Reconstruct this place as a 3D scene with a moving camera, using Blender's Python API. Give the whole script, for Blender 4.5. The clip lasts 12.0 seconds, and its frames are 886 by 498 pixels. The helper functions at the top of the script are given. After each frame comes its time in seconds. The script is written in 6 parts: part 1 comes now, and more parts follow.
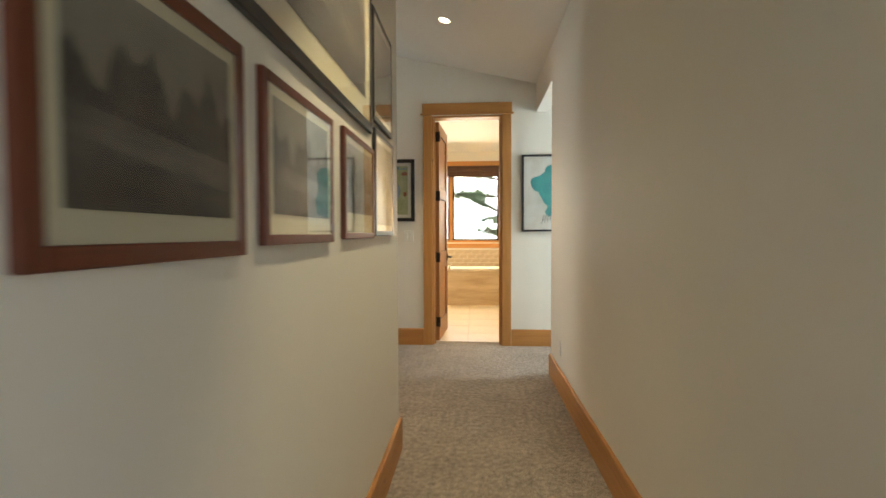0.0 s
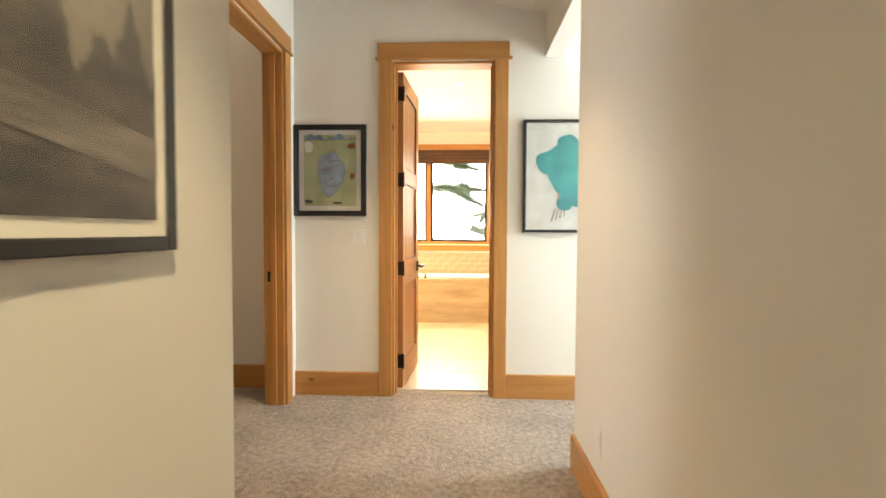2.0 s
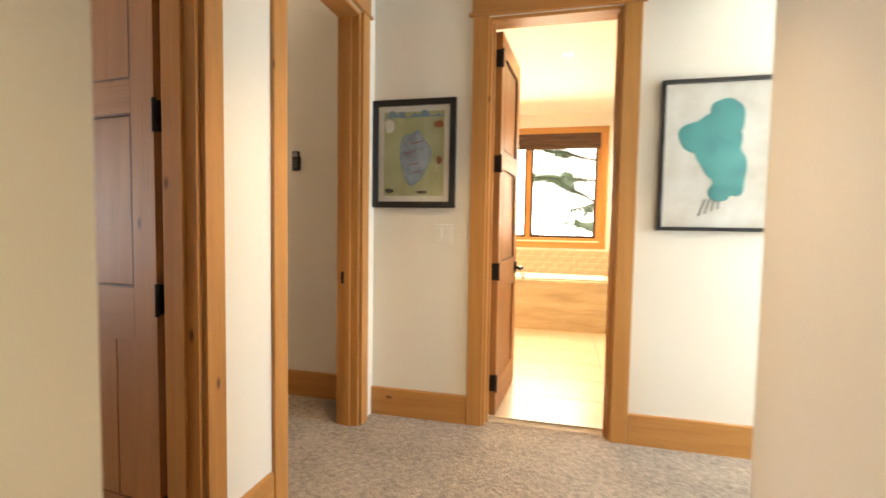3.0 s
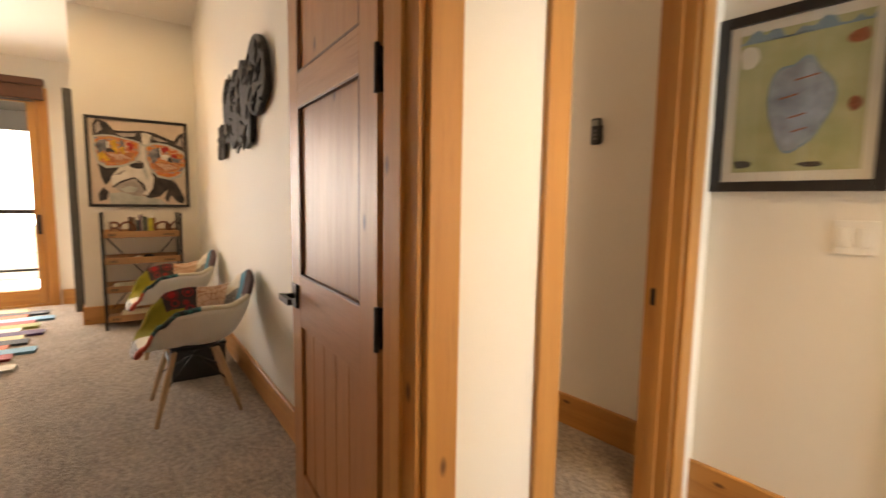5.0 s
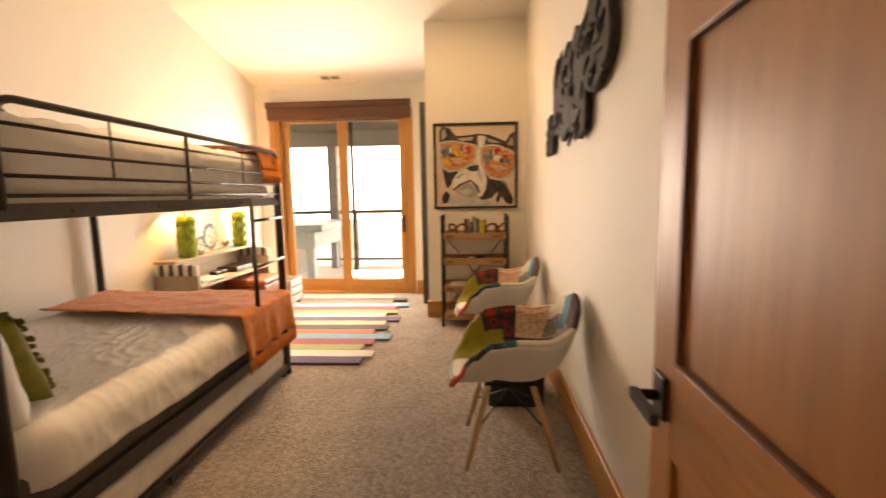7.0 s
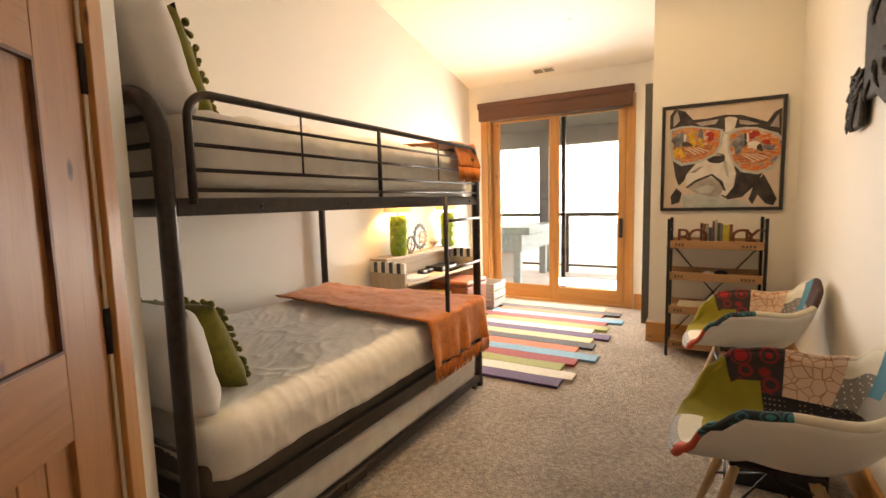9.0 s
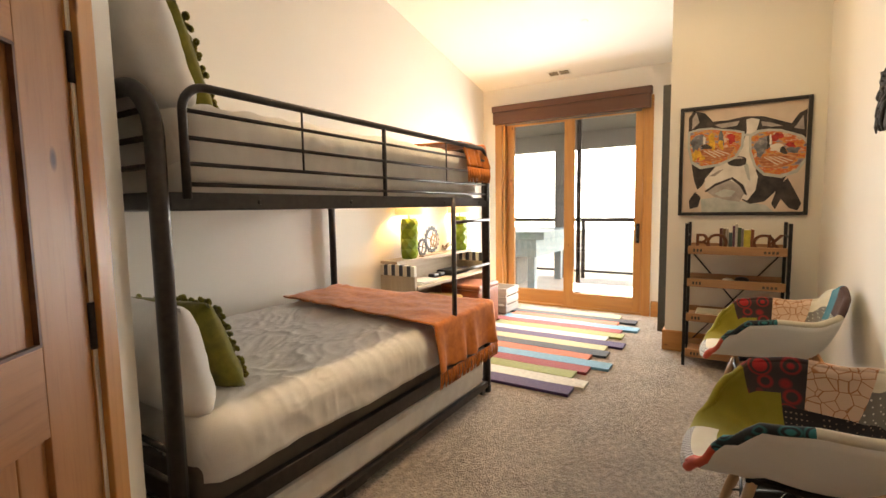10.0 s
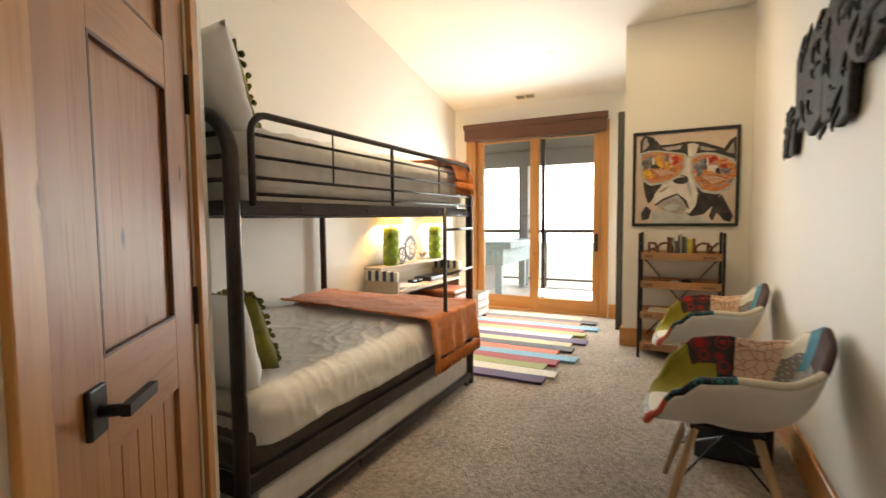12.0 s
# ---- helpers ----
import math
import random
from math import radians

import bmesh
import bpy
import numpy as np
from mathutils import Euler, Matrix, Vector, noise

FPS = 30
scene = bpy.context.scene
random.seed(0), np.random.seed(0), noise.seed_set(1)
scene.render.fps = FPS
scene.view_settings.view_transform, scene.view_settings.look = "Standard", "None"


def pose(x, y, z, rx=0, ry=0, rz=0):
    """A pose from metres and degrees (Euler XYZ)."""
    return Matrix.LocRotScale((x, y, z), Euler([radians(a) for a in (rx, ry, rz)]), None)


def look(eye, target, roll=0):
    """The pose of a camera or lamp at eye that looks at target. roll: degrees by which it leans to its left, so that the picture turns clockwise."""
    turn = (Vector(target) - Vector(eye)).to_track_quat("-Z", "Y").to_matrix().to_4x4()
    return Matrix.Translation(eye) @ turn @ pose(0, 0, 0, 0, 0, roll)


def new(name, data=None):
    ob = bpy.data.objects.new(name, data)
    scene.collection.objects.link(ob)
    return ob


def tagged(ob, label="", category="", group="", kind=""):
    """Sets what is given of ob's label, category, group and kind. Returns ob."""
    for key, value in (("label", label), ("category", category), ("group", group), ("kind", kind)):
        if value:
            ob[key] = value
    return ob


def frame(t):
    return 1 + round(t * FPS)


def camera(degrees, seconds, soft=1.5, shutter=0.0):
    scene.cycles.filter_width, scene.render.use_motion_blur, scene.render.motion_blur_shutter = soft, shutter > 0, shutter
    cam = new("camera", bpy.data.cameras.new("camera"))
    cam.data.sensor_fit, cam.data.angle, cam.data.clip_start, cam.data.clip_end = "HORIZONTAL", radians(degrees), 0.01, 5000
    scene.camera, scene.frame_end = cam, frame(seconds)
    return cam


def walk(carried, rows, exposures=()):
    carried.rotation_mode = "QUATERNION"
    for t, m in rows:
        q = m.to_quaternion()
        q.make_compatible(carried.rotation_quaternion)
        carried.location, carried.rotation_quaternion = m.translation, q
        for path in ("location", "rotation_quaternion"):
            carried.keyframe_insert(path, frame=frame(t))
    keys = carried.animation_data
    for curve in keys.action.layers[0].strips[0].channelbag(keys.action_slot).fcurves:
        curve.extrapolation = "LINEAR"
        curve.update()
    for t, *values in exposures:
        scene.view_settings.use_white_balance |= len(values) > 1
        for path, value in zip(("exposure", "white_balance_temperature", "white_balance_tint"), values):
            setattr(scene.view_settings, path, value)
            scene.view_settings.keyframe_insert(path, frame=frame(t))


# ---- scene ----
cam = camera(87.3, 12.0, shutter=0.5)
PATH = [
    (0, (0.809, 2.766, 1.186), (0.671, 4.761, 1.121), -0.2),
    (0.5, (0.863, 3.155, 1.191), (0.797, 5.153, 1.12), -0.3),
    (1, (0.874, 3.577, 1.187), (0.852, 5.575, 1.118), -0.0),
    (1.5, (0.854, 3.953, 1.198), (0.834, 5.952, 1.134), 0.2),
    (2, (0.86, 4.327, 1.209), (0.781, 6.324, 1.135), 0.3),
    (2.5, (0.843, 4.667, 1.224), (0.597, 6.65, 1.131), 0.5),
    (2.7, (0.819, 4.78, 1.221), (0.485, 6.75, 1.123), 0.7),
    (4.5, (0.574, 5.525, 1.275), (-0.74, 7.02, 1.085), 0.9),
    (5, (0.43, 5.639, 1.267), (-1.111, 6.898, 1.06), 0.9),
    (5.5, (0.215, 5.779, 1.275), (-1.531, 6.729, 1.048), 0.3),
    (6, (-0.028, 5.825, 1.294), (-1.909, 6.458, 1.05), -0.3),
    (6.5, (-0.189, 5.828, 1.31), (-2.142, 6.19, 1.07), -0.6),
    (7, (-0.346, 5.846, 1.32), (-2.332, 5.873, 1.082), -1.0),
    (7.5, (-0.502, 5.828, 1.321), (-2.464, 5.515, 1.084), -1.2),
    (7.7, (-0.519, 5.795, 1.327), (-2.461, 5.377, 1.091), -1.4),
    (9.3, (-0.824, 5.858, 1.27), (-2.606, 4.972, 1.075), -1.2),
    (9.5, (-0.838, 5.864, 1.263), (-2.615, 4.966, 1.073), -1.1),
    (10, (-0.852, 5.87, 1.256), (-2.622, 4.955, 1.077), -0.9),
    (10.5, (-0.822, 5.864, 1.251), (-2.59, 4.945, 1.084), -0.7),
    (11, (-0.73, 5.832, 1.254), (-2.5, 4.913, 1.098), -0.5),
    (11.5, (-0.594, 5.805, 1.247), (-2.38, 4.916, 1.103), -0.4),
    (12, (-0.438, 5.839, 1.239), (-2.286, 5.084, 1.111), -0.5),
]
EXPOSURES = [(0, 0.30, 6800, 5), (0.5, 0.72, 7000, 4), (1.0, 0.88, 7000, 3), (2.0, 1.0, 7100, 9), (2.7, 1.0, 7300, 11), (4.5, 0.45, 9400, 20), (5.2, 0.95, 8900, 19), (6.5, 0.88, 11000, 25), (7.7, 0.95, 10200, 22), (9.5, 0.92, 8300, 15), (12, 0.86, 7400, 8)]
walk(cam, [(t, look(eye, target, roll)) for t, eye, target, roll in PATH], EXPOSURES)

# ---- world and lights ----
# the bedroom stands at a slight angle to the hall: its own frame, turned about the boxed-out corner
ROOM = Matrix.Translation((-5.213, 5.736, 0)) @ Matrix.Rotation(radians(-4.3), 4, "Z") @ Matrix.Translation((5.213, -5.736, 0))
world = bpy.data.worlds.new("sky")
scene.world = world
world.use_nodes = True
wn = world.node_tree.nodes
sky = wn.new("ShaderNodeTexSky")
sky.sky_type, sky.sun_disc, sky.sun_elevation, sky.sun_rotation = "NISHITA", False, radians(50), radians(100)
world.node_tree.links.new(sky.outputs[0], wn["Background"].inputs[0])
wn["Background"].inputs[1].default_value = 0.15


def lamp(name, kind, m, energy, color, **more):
    data = bpy.data.lights.new(name, kind)
    data.energy, data.color = energy, color
    for key, value in more.items():
        if key == "size": data.shape, data.size, data.size_y = "RECTANGLE", value[0], value[1]
        if key == "radius": data.shadow_soft_size = value
        if key == "angle": data.angle = radians(value)
        if key == "spot": data.spot_size, data.spot_blend = radians(value), 0.6
    ob = new(name, data)
    ob.matrix_world = m
    return ob


lamp("sun", "SUN", look((10, -6, 14), (0, 0, 0)), 3.0, (1, 0.95, 0.88), angle=0.5)
# daylight entering by the openings
lamp("slider_daylight", "AREA", ROOM @ look((-6.39, 4.54, 1.18), (-3, 4.54, 0.8)), 64, (0.80, 0.89, 1.0), size=(1.5, 1.95))
lamp("bath_daylight", "AREA", look((0.36, 11.08, 1.72), (0.5, 7, 0.6)), 38, (1.0, 0.92, 0.76), size=(1.6, 1.2))
lamp("passage_daylight", "AREA", look((3.85, 7.2, 1.45), (1.6, 7.4, 1.1)), 60, (0.66, 0.82, 1.0), size=(0.9, 1.4))
lamp("hall_window_daylight", "AREA", look((1.43, 1.5, 1.2), (0.39, 2.6, 1.0)), 9, (0.74, 0.86, 1.0), size=(1.1, 1.5))
lamp("small_room_daylight", "AREA", look((-2.9, 7.2, 1.6), (-1.0, 7.4, 1.2)), 14, (1.0, 0.90, 0.80), size=(0.8, 1.2))
# recessed ceiling lights
for n, p, e, cone in (("hall_downlight", (0.56, 6.62, 2.92), 62, 86), ("hall_downlight", (0.92, 1.0, 2.84), 4, 100)):
    lamp(n, "SPOT", look(p, (p[0], p[1] + 0.001, 0)), e, (1, 0.78, 0.50), radius=0.05, spot=cone)
lamp("hall_downlight", "SPOT", look((1.0, 4.35, 2.80), (0.45, 4.45, 0.8)), 80, (1, 0.86, 0.58), radius=0.05, spot=62)
lamp("bath_downlight", "SPOT", look((0.82, 9.75, 2.88), (0.82, 9.751, 0)), 80, (1, 0.64, 0.25), radius=0.05, spot=150)
lamp("bath_downlight", "SPOT", look((-0.5, 9.2, 2.95), (-0.5, 9.201, 0)), 80, (1, 0.64, 0.25), radius=0.05, spot=150)
# bulbs of the two table lamps
for x, y in ((-4.568, 3.525), (-5.548, 3.541)):
    lamp("table_lamp_bulb", "POINT", ROOM @ Matrix.Translation((x, y, 1.292)), 20, (1, 0.58, 0.23), radius=0.03)
# unseen fill spots added to brighten the bunk and the boxed-out wall, no fixtures
lamp("bedroom_fill_spot", "SPOT", ROOM @ look((-3.3, 5.15, 3.25), (-2.75, 4.1, 0.45)), 84, (1, 0.80, 0.54), radius=0.06, spot=64)
lamp("bedroom_fill_spot", "SPOT", ROOM @ look((-3.5, 5.5, 3.30), (-5.0, 6.1, 1.2)), 34, (1, 0.76, 0.44), radius=0.06, spot=92)

# ---- materials ----
class N:
    """A small node-graph writer for one material."""
    def __init__(self, name):
        self.m = bpy.data.materials.new(name)
        self.m.use_nodes = True
        self.t = self.m.node_tree
        self.b = self.t.nodes["Principled BSDF"]

    def node(self, kind, **kw):
        n = self.t.nodes.new(kind)
        for k, v in kw.items():
            if k in n.inputs: n.inputs[k].default_value = v
        return n

    def link(self, a, b): self.t.links.new(a, b)

    def coords(self, scale=(1, 1, 1), rot=(0, 0, 0), source="Object"):
        c = self.t.nodes.new("ShaderNodeTexCoord")
        mp = self.t.nodes.new("ShaderNodeMapping")
        mp.inputs["Scale"].default_value, mp.inputs["Rotation"].default_value = scale, rot
        self.link(c.outputs[source], mp.inputs["Vector"])
        return mp.outputs[0]

    def noise(self, vec, scale, detail=4.0, rough=0.55):
        n = self.node("ShaderNodeTexNoise", Scale=scale, Detail=detail, Roughness=rough)
        self.link(vec, n.inputs["Vector"])
        return n.outputs["Fac"]

    def ramp(self, fac, stops):
        r = self.t.nodes.new("ShaderNodeValToRGB")
        e = r.color_ramp.elements
        while len(e) < len(stops): e.new(0.5)
        for s, (p, c) in zip(e, stops): s.position, s.color = p, (*c, 1)
        self.link(fac, r.inputs[0])
        return r.outputs[0]

    def mix(self, fac, a, b, mode="MIX"):
        x = self.t.nodes.new("ShaderNodeMix")
        x.data_type, x.blend_type = "RGBA", mode
        for i, v in ((0, fac), (6, a), (7, b)):
            if isinstance(v, (int, float)): x.inputs[i].default_value = v
            elif isinstance(v, tuple): x.inputs[i].default_value = (*v, 1)
            else: self.link(v, x.inputs[i])
        return x.outputs[2]

    def bump(self, height, strength=0.3, distance=0.002):
        n = self.node("ShaderNodeBump", Strength=strength, Distance=distance)
        self.link(height, n.inputs["Height"])
        self.link(n.outputs[0], self.b.inputs["Normal"])

    def out(self, color=None, rough=None, metal=0.0):
        if isinstance(color, tuple): self.b.inputs["Base Color"].default_value = (*color, 1)
        elif color is not None: self.link(color, self.b.inputs["Base Color"])
        if isinstance(rough, (int, float)): self.b.inputs["Roughness"].default_value = rough
        elif rough is not None: self.link(rough, self.b.inputs["Roughness"])
        self.b.inputs["Metallic"].default_value = metal
        return self.m


def m_plain(name, color, rough=0.5, metal=0.0, var=0.12, scale=18.0, bump=0.15):
    g = N(name)
    v = g.coords()
    f = g.noise(v, scale)
    dark = tuple(c * (1 - var) for c in color)
    light = tuple(min(1, c * (1 + var)) for c in color)
    col = g.ramp(f, [(0.3, dark), (0.7, light)])
    g.bump(g.noise(v, scale * 12), bump, 0.001)
    return g.out(col, rough, metal)


def m_wall(name, color):
    g = N(name)
    v = g.coords()
    big = g.noise(v, 1.1, 3)
    col = g.ramp(big, [(0.3, tuple(c * 0.965 for c in color)), (0.7, color)])
    fine = g.noise(v, 55, 5, 0.6)
    g.bump(fine, 0.10, 0.003)
    return g.out(col, 0.62)


def m_wood(name, axis, pale, mid, dark, rough=0.36, knots=True, ring=9.0):
    """Knotty softwood whose grain runs along one axis (0 x, 1 y, 2 z)."""
    g = N(name)
    s = [ring, ring, ring]
    s[axis] = ring * 0.055
    c = g.t.nodes.new("ShaderNodeTexCoord")
    info = g.t.nodes.new("ShaderNodeObjectInfo")
    shift = g.node("ShaderNodeVectorMath")
    shift.operation = "MULTIPLY_ADD"
    g.link(info.outputs["Random"], shift.inputs[0])
    shift.inputs[1].default_value = (7.3, 5.1, 9.7)
    g.link(c.outputs["Object"], shift.inputs[2])
    mp = g.t.nodes.new("ShaderNodeMapping")
    mp.inputs["Scale"].default_value = s
    g.link(shift.outputs[0], mp.inputs["Vector"])
    vec = mp.outputs[0]
    flow = g.noise(vec, 0.55, 2, 0.5)
    w = g.node("ShaderNodeTexWave", Scale=0.9, Distortion=9.0, Detail=2.5)
    w.inputs["Detail Scale"].default_value = 0.7
    w.bands_direction = "DIAGONAL"
    g.link(vec, w.inputs["Vector"])
    fine = g.noise(vec, 9.0, 5, 0.7)
    base = g.ramp(flow, [(0.25, mid), (0.75, pale)])
    band = g.mix(0.30, base, g.ramp(w.outputs["Fac"], [(0.2, mid), (0.9, pale)]), "MIX")
    col = g.mix(g.ramp(fine, [(0.52, (0, 0, 0)), (0.75, (0.35, 0.35, 0.35))]), band, dark)
    if knots:
        k = [8.0, 8.0, 8.0]
        k[axis] = 3.4
        km = g.t.nodes.new("ShaderNodeMapping")
        km.inputs["Scale"].default_value = k
        g.link(shift.outputs[0], km.inputs["Vector"])
        vo = g.node("ShaderNodeTexVoronoi", Scale=1.0)
        vo.inputs["Randomness"].default_value = 1.0
        g.link(km.outputs[0], vo.inputs["Vector"])
        spot = g.ramp(vo.outputs["Distance"], [(0.035, (1, 1, 1)), (0.07, (0.6, 0.6, 0.6)), (0.10, (0, 0, 0))])
        col = g.mix(spot, col, tuple(d * 0.55 for d in dark))
    g.bump(fine, 0.12, 0.001)
    r = g.ramp(fine, [(0.3, (rough, rough, rough)), (0.8, (rough + 0.15,) * 3)])
    return g.out(col, r)


def woods(name, pale, mid, dark, rough=0.36, knots=True):
    return [m_wood(name + a, i, pale, mid, dark, rough, knots) for i, a in enumerate(("_x", "_y", "_z"))]


ALDER = woods("alder_trim", (0.53, 0.255, 0.075), (0.43, 0.185, 0.05), (0.22, 0.08, 0.025))
DOORWOOD = woods("alder_door", (0.40, 0.176, 0.058), (0.32, 0.128, 0.040), (0.14, 0.046, 0.016), 0.38)
RUSTIC = woods("rustic_board", (0.42, 0.23, 0.11), (0.30, 0.15, 0.065), (0.12, 0.06, 0.03), 0.6)
PALEWOOD = woods("grey_board", (0.52, 0.42, 0.30), (0.42, 0.32, 0.22), (0.22, 0.16, 0.10), 0.6)
BEECH = woods("beech_leg", (0.62, 0.42, 0.24), (0.52, 0.33, 0.17), (0.34, 0.2, 0.1), 0.45, False)
MAHOGANY = woods("mahogany_frame", (0.17, 0.040, 0.016), (0.11, 0.026, 0.011), (0.04, 0.012, 0.008), 0.32, False)
WALL = m_wall("warm_white_paint", (0.80, 0.76, 0.68))
CEIL = m_wall("ceiling_paint", (0.82, 0.79, 0.73))
BLACKFRAME = m_plain("black_frame_paint", (0.018, 0.016, 0.015), 0.35)
STEEL = m_plain("gunmetal_tube", (0.050, 0.042, 0.038), 0.34, 0.55, 0.2, 40)
BRONZE = m_plain("oil_rubbed_bronze", (0.030, 0.024, 0.022), 0.42, 0.7, 0.3, 60)
IRON = m_plain("black_iron", (0.022, 0.020, 0.019), 0.5, 0.5, 0.2, 60)


def m_carpet():
    g = N("beige_carpet")
    v = g.coords()
    big = g.noise(v, 4.2, 4, 0.65)
    tuft = g.node("ShaderNodeTexVoronoi", Scale=130.0)
    g.link(v, tuft.inputs["Vector"])
    lump = g.noise(v, 34, 5, 0.72)
    col = g.ramp(lump, [(0.36, (0.18, 0.13, 0.092)), (0.52, (0.42, 0.33, 0.245)), (0.66, (0.66, 0.54, 0.42))])
    col = g.mix(0.30, col, g.ramp(big, [(0.36, (0.26, 0.20, 0.145)), (0.64, (0.58, 0.48, 0.385))]))
    h = g.mix(0.6, lump, tuft.outputs["Distance"])
    g.bump(h, 1.0, 0.022)
    g.b.inputs["Sheen Weight"].default_value = 0.25
    return g.out(col, 0.95)


CARPET = m_carpet()


def m_glass(name="window_glass", tint=(1, 1, 1)):
    g = N(name)
    g.b.inputs["Transmission Weight"].default_value = 1.0
    g.b.inputs["IOR"].default_value = 1.45
    return g.out(tint, 0.0)


GLASS = m_glass()

# ---- mesh helpers ----
def box(bm, x0, y0, z0, x1, y1, z1, mat=0):
    v = [bm.verts.new(p) for p in ((x0, y0, z0), (x1, y0, z0), (x1, y1, z0), (x0, y1, z0), (x0, y0, z1), (x1, y0, z1), (x1, y1, z1), (x0, y1, z1))]
    for f in ((0, 3, 2, 1), (4, 5, 6, 7), (0, 1, 5, 4), (1, 2, 6, 5), (2, 3, 7, 6), (3, 0, 4, 7)):
        bm.faces.new([v[i] for i in f]).material_index = mat


def prism(bm, pts, axis, a, b):
    """A slab: a polygon given by two coordinates, pushed from a to b along the axis left out."""
    def place(p, d):
        return (d, p[0], p[1]) if axis == 0 else (p[0], d, p[1]) if axis == 1 else (p[0], p[1], d)
    lo, hi = [bm.verts.new(place(p, a)) for p in pts], [bm.verts.new(place(p, b)) for p in pts]
    bm.faces.new(lo)
    bm.faces.new(hi[::-1])
    n = len(pts)
    for i in range(n): bm.faces.new((lo[i], hi[i], hi[(i + 1) % n], lo[(i + 1) % n]))
    bmesh.ops.recalc_face_normals(bm, faces=bm.faces)


def rounded(bm, size=0.004, segments=2):
    bmesh.ops.bevel(bm, geom=bm.edges[:], offset=size, segments=segments, affect="EDGES", profile=0.5)


def tube(bm, pts, r, sides=10, caps=True):
    """A round tube along a line of points."""
    pts = [Vector(p) for p in pts]
    rings, up = [], None
    for i, p in enumerate(pts):
        d = ((pts[i + 1] - p) if i == 0 else (p - pts[i - 1]) if i == len(pts) - 1 else (pts[i + 1] - p).normalized() + (p - pts[i - 1]).normalized()).normalized()
        if up is None: up = d.orthogonal().normalized()
        up = (up - d * up.dot(d)).normalized()
        side = d.cross(up)
        rr = r[i] if isinstance(r, (list, tuple)) else r
        rings.append([bm.verts.new(p + (up * math.cos(a) + side * math.sin(a)) * rr) for a in [2 * math.pi * k / sides for k in range(sides)]])
    for a, b in zip(rings, rings[1:]):
        for k in range(sides): bm.faces.new((a[k], a[(k + 1) % sides], b[(k + 1) % sides], b[k])).smooth = True
    if caps:
        bm.faces.new(rings[0][::-1])
        bm.faces.new(rings[-1])


def arc(c, r, a0, a1, n, plane="xz"):
    """Points on an arc round c, in degrees."""
    out = []
    for i in range(n + 1):
        a = radians(a0 + (a1 - a0) * i / n)
        u, w = r * math.cos(a), r * math.sin(a)
        out.append((c[0] + u, c[1], c[2] + w) if plane == "xz" else (c[0], c[1] + u, c[2] + w) if plane == "yz" else (c[0] + u, c[1] + w, c[2]))
    return out


def mesh(name, bm, mats):
    me = bpy.data.meshes.new(name)
    bm.normal_update()
    bm.to_mesh(me)
    bm.free()
    for m in (mats if isinstance(mats, (list, tuple)) else [mats]): me.materials.append(m)
    return me


def part(name, bm, material, parent=None, label="", m=None):
    ob = new(name, mesh(name, bm, material))
    if parent is not None: ob.parent = parent
    if m is not None: ob.matrix_local = m
    if label: ob["label"] = label
    return ob


def thing(name, m, label, category, group="", kind=""):
    ob = new(name)
    ob.matrix_world = m
    return tagged(ob, label, category, group, kind)


def boxpart(name, parent, material, dims, bevel=0.0, label="", m=None):
    bm = bmesh.new()
    box(bm, *dims)
    if bevel: rounded(bm, bevel)
    return part(name, bm, material, parent, label, m)


def solid(name, boxes, material, label, category, m=None):
    """A piece of the setting made of boxes that butt against each other."""
    bm = bmesh.new()
    for b in boxes: box(bm, *b)
    return tagged(part(name, bm, material, m=m), label, category, kind="structure")


# ---- structure ----
HALL_L, HALL_R, HALL_END, PIC_END, PASS_Y = 0.39, 1.445, 7.69, 5.26, 6.70
DW, DWB = -0.36, -0.50          # wall with the two doors: hall face, room face
EN0, EN1 = 5.45, 6.235          # bedroom doorway
D20, D21 = 6.70, 7.485          # second doorway
DOOR_H = 2.43
SL_X, CH_Y, BUMP_X, BUMP_Y = -6.45, 6.775, -5.23, 5.754     # in the bedroom's frame
SMALL_Y = 6.56
HI = 4.3


def hall_z(x): return 3.06 - 0.22 * x
def room_z(x): return 2.745 + 0.232 * (x + 6.45)
def left_y(x): return 3.325 + (-1.2 - x) * 0.0175


solid("floor", [(-6.80, -1.32, -0.2, 4.0, 7.76, 0.0), (-3.1, 7.76, -0.2, DWB, 8.0, 0.0)], CARPET, "beige cut-pile carpet covering hall and bedroom floor", "carpet")
bm = bmesh.new()
prism(bm, [(-0.36, hall_z(-0.36)), (1.445, hall_z(1.445)), (1.445, 3.4), (-0.36, 3.4)], 1, -1.2, 7.69)
tagged(part("ceiling", bm, CEIL), "smooth white ceiling sloping down over the hall", "ceiling", kind="structure")
bm = bmesh.new()
prism(bm, [(SL_X, room_z(SL_X)), (-0.4, room_z(-0.4)), (-0.4, HI + 0.3), (SL_X, HI + 0.3)], 1, 2.8, CH_Y)
tagged(part("ceiling_bedroom", bm, CEIL, m=ROOM), "smooth cream vaulted ceiling rising over the bedroom", "ceiling", kind="structure")
solid("ceiling_passage", [(1.565, PASS_Y, 2.6, 4.0, 7.69, 2.7)], CEIL, "white ceiling over the side passage", "ceiling")
solid("ceiling_small_room", [(-3.0, SMALL_Y + 0.12, 2.75, DWB, 7.83, 2.85)], CEIL, "white ceiling of the small room", "ceiling")

